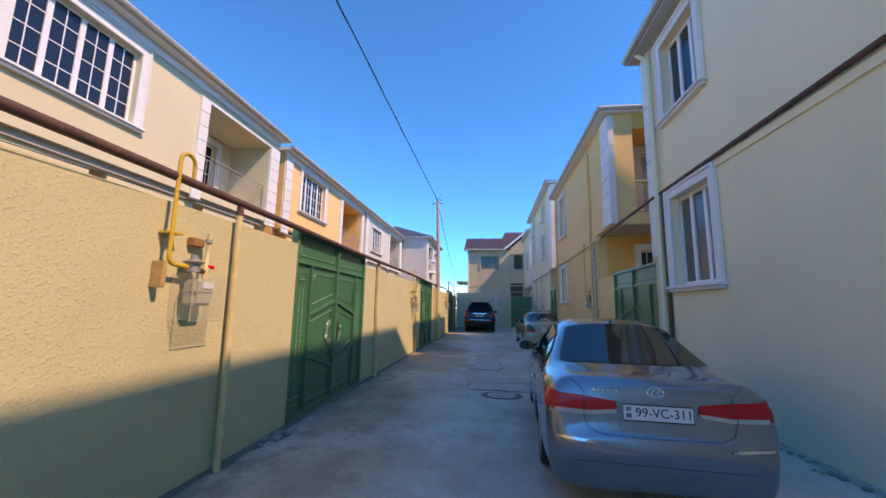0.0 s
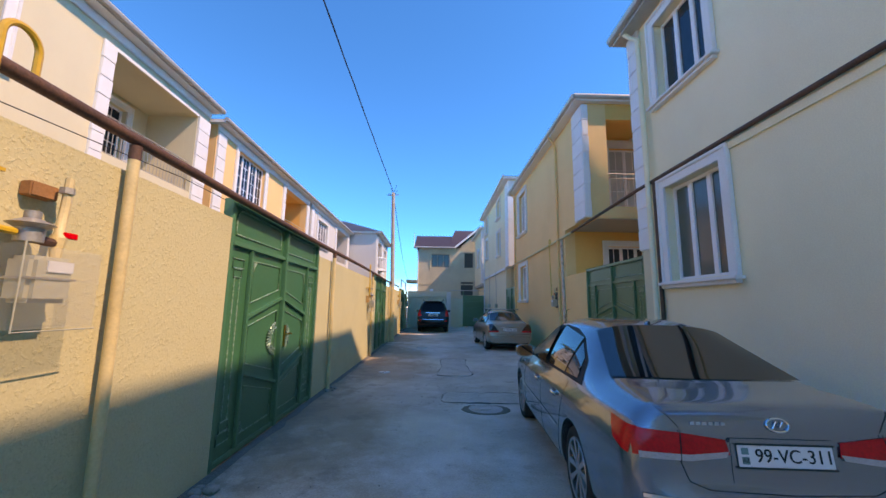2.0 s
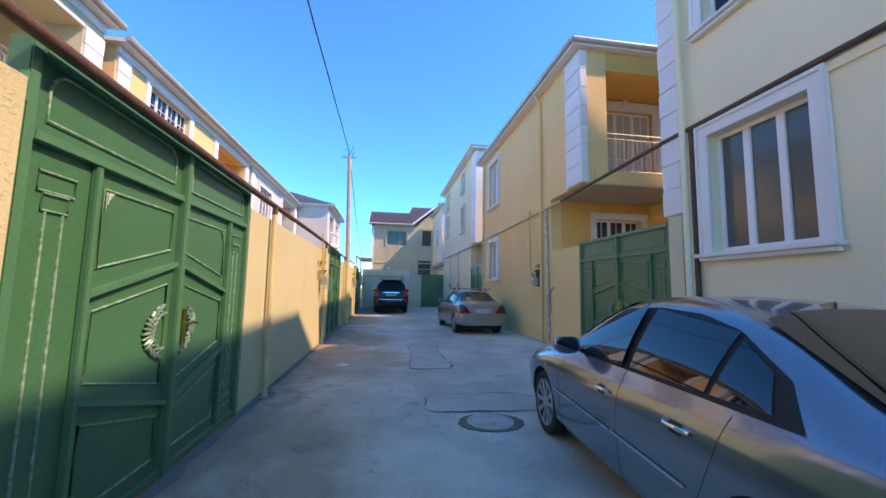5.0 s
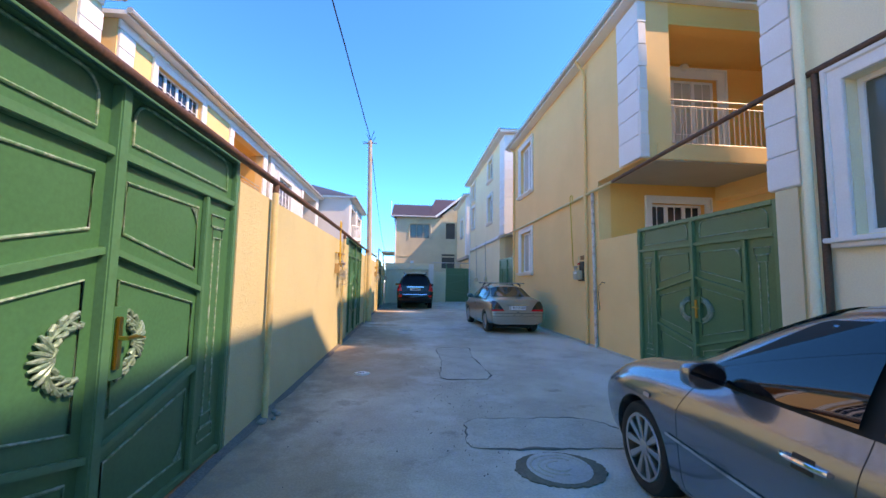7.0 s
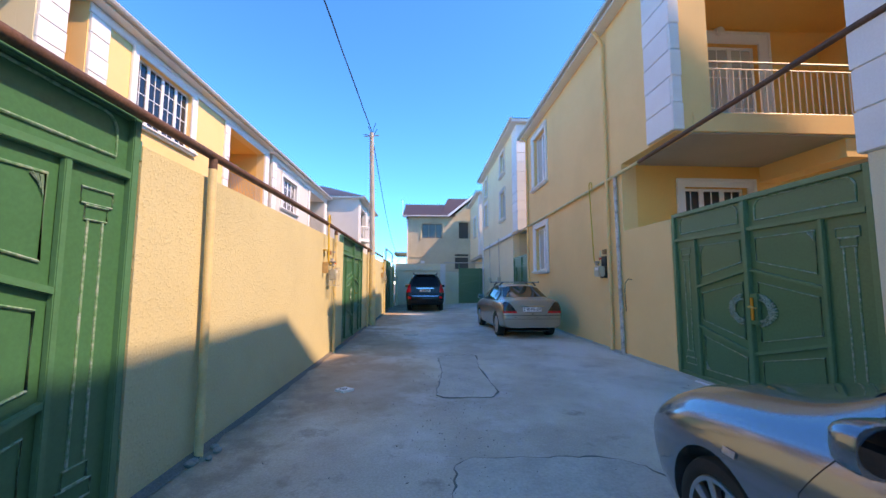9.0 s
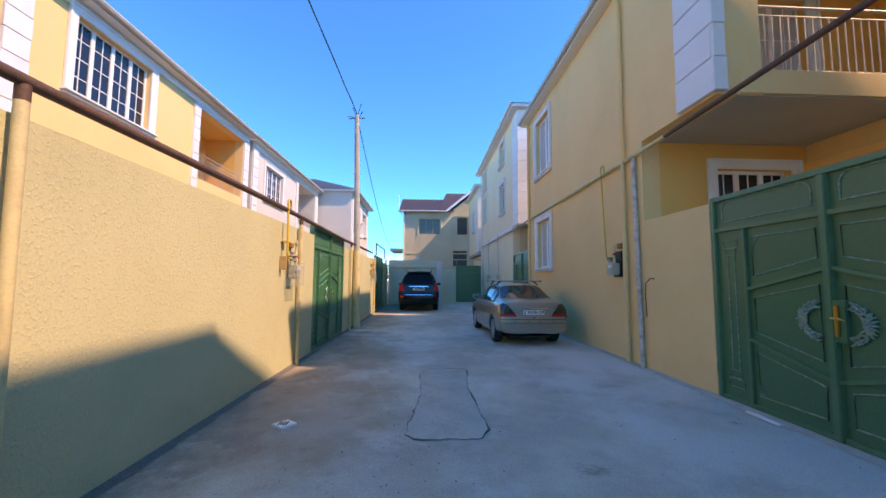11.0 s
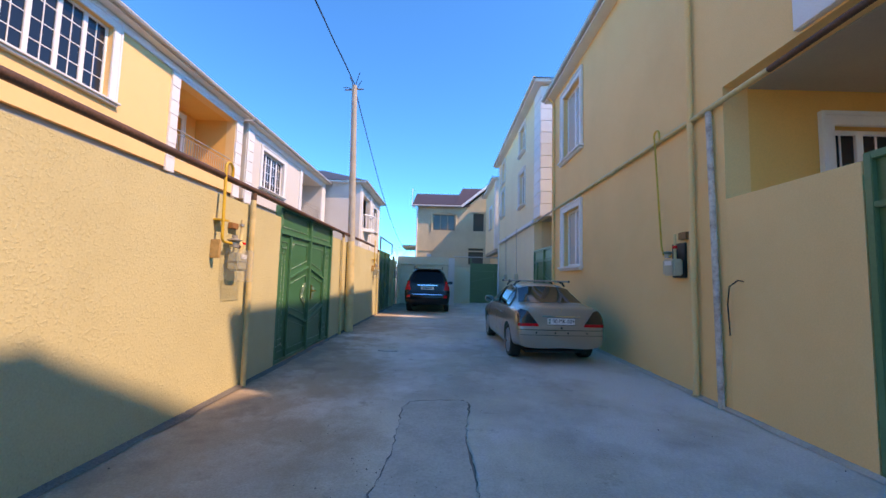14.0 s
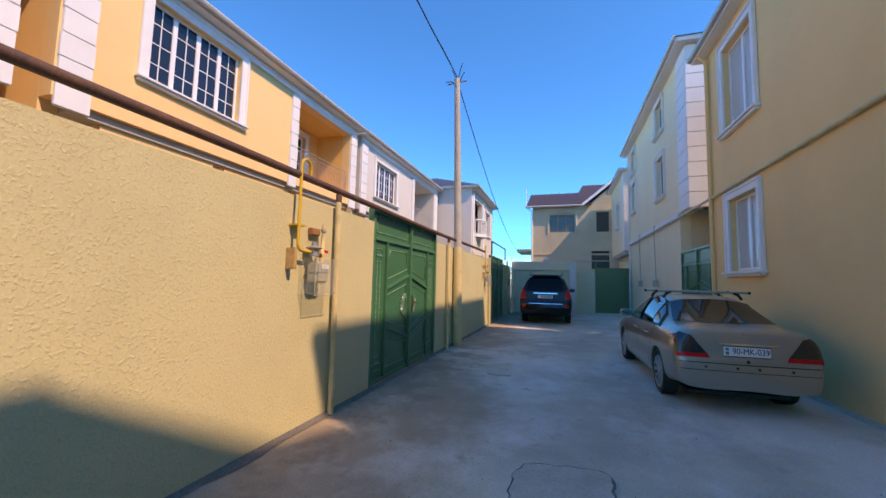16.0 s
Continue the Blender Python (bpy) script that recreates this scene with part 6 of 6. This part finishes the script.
def suv():
    c = thing("car", "black off-road vehicle parked before the garage", "car")
    S = [(0.0, .42, .62, .72, .68, .70, .58, .74), (0.04, .36, .80, .86, .82, .78, .68, .84), (0.08, .33, .84, .90, .84, 1.08, .70, 1.22), (0.14, .32, .86, .915, .85, 1.12, .68, 1.45), (0.24, .31, .87, .925, .86, 1.13, .64, 1.72), (0.42, .30, .875, .93, .86, 1.14, .63, 1.80), (1.0, .29, .88, .94, .87, 1.14, .64, 1.84),
         (1.9, .28, .88, .94, .87, 1.13, .64, 1.85), (2.6, .28, .88, .94, .87, 1.12, .63, 1.80), (3.1, .28, .88, .94, .86, 1.11, .66, 1.5), (3.5, .28, .88, .93, .85, 1.10, .70, 1.2), (4.2, .30, .86, .92, .82, 1.04, .66, 1.12), (4.6, .34, .80, .86, .76, .9, .6, 1.0), (4.8, .42, .6, .68, .6, .7, .5, .76)]
    R, axles = 0.385, (1.0, 3.79)
    shell = car_shell(S, axles, (R + 0.05, R + 0.01))
    cf = Conform(shell)
    part("body", shell, "paint_black", c, "glossy black body", smooth=True)
    part("rear_window", cf.patch("B", [(-0.66, 1.20), (0.66, 1.20)], [(-0.58, 1.64), (0, 1.68), (0.58, 1.64)], 18, 10, 0.006), "suv_glass", c, smooth=True)
    part("roof_spoiler", boxes((-0.60, 0.60, 0.10, 0.40, 1.76, 1.80)), "paint_black", c, bevel=0.015)
    for s in (-1, 1):
        part("tail_lamp", cf.patch("B", [(s * 0.68, 0.92), (s * 0.90, 0.92)], [(s * 0.74, 1.30), (s * 0.84, 1.30)], 10, 10, 0.012), "lamp_red", c, "tall red tail lamp", smooth=True)
        part("reflector", cf.patch("B", [(s * 0.68, 0.62), (s * 0.82, 0.62)], [(s * 0.68, 0.72), (s * 0.82, 0.72)], 6, 3, 0.010), "lamp_red", c)
        for lo, hi in (([(0.55, 1.2), (1.25, 1.2)], [(0.60, 1.62), (1.25, 1.66)]), ([(1.32, 1.2), (2.1, 1.2)], [(1.32, 1.66), (2.1, 1.66)]), ([(2.18, 1.2), (3.05, 1.2)], [(2.18, 1.65), (2.7, 1.6)])):
            part("side_window", cf.patch("L" if s < 0 else "R", lo, hi, 12, 6, 0.006), "suv_glass", c, smooth=True)
        mirror(c, s * 0.90, 3.0, 1.2, s, "paint_black")
    part("boot_trim", cf.patch("B", [(-0.42, 1.10), (0.42, 1.10)], [(-0.42, 1.135), (0.42, 1.135)], 12, 2, 0.020), "chrome", c, "chrome tailgate strip")
    part("bumper_trim", cf.patch("B", [(-0.62, 0.735), (0.62, 0.735)], [(-0.62, 0.755), (0.62, 0.755)], 12, 2, 0.016), "chrome", c)
    yq = cf.hit("B", 0, 1.0, 0)[1]
    pl = number_plate(c, "", 0, yq - 0.02, 1.0)
    for i in range(7):
        part("character", boxes((-0.16 + 0.055 * i, -0.125 + 0.055 * i, yq - 0.0295, yq - 0.0275, 0.965, 1.035)), "ink", pl)
    for s in (-1, 1):
        part("roof_rail", tube(bmesh.new(), [(s * 0.60, 0.7, 1.84), (s * 0.60, 0.8, 1.90), (s * 0.60, 2.4, 1.90), (s * 0.60, 2.5, 1.83)], 0.018, 6), "black", c)
    for y in axles:
        for s in (-1, 1):
            wheel(c, s * 0.79, y, R, s, 6)
    return c


blue = sedan("blue")
blue.matrix_basis = pose(1.235, 3.09, 0.0, 0, 0, -3.8) @ Matrix.Diagonal((0.915, 0.905, 0.925, 1))
gold = sedan("gold")
gold.matrix_basis = pose(2.05, 14.05, 0.0, 0, 0, 2.0) @ Matrix.Diagonal((0.90, 0.93, 0.96, 1))
black = suv()
black.matrix_basis = pose(-0.62, 23.2, 0.0, 0, 0, 0)


# bare bush beyond the garage
rnd = random.Random(77)
b = thing("bush", "bare leafless bush beyond the lane end", "bush", (-3.2, 34, 0))
stem = part("trunk", tube(bmesh.new(), [(-3.2, 34, 0), (-3.15, 34.05, 1.2), (-3.2, 34, 2.2)], [0.06, 0.045, 0.03], 6), "twig", b)
for i in range(46):
    a, l = rnd.uniform(0, 6.28), rnd.uniform(0.6, 1.5)
    z = rnd.uniform(1.2, 2.3)
    p1 = (-3.2 + l * 0.4 * math.cos(a), 34 + l * 0.4 * math.sin(a), z + l * 0.5)
    p2 = (-3.2 + l * 0.75 * math.cos(a + 0.3), 34 + l * 0.75 * math.sin(a + 0.3), z + l)
    part("limb", tube(bmesh.new(), [(-3.18, 34.02, z), p1, p2], [0.018, 0.012, 0.004], 4), "twig", stem)
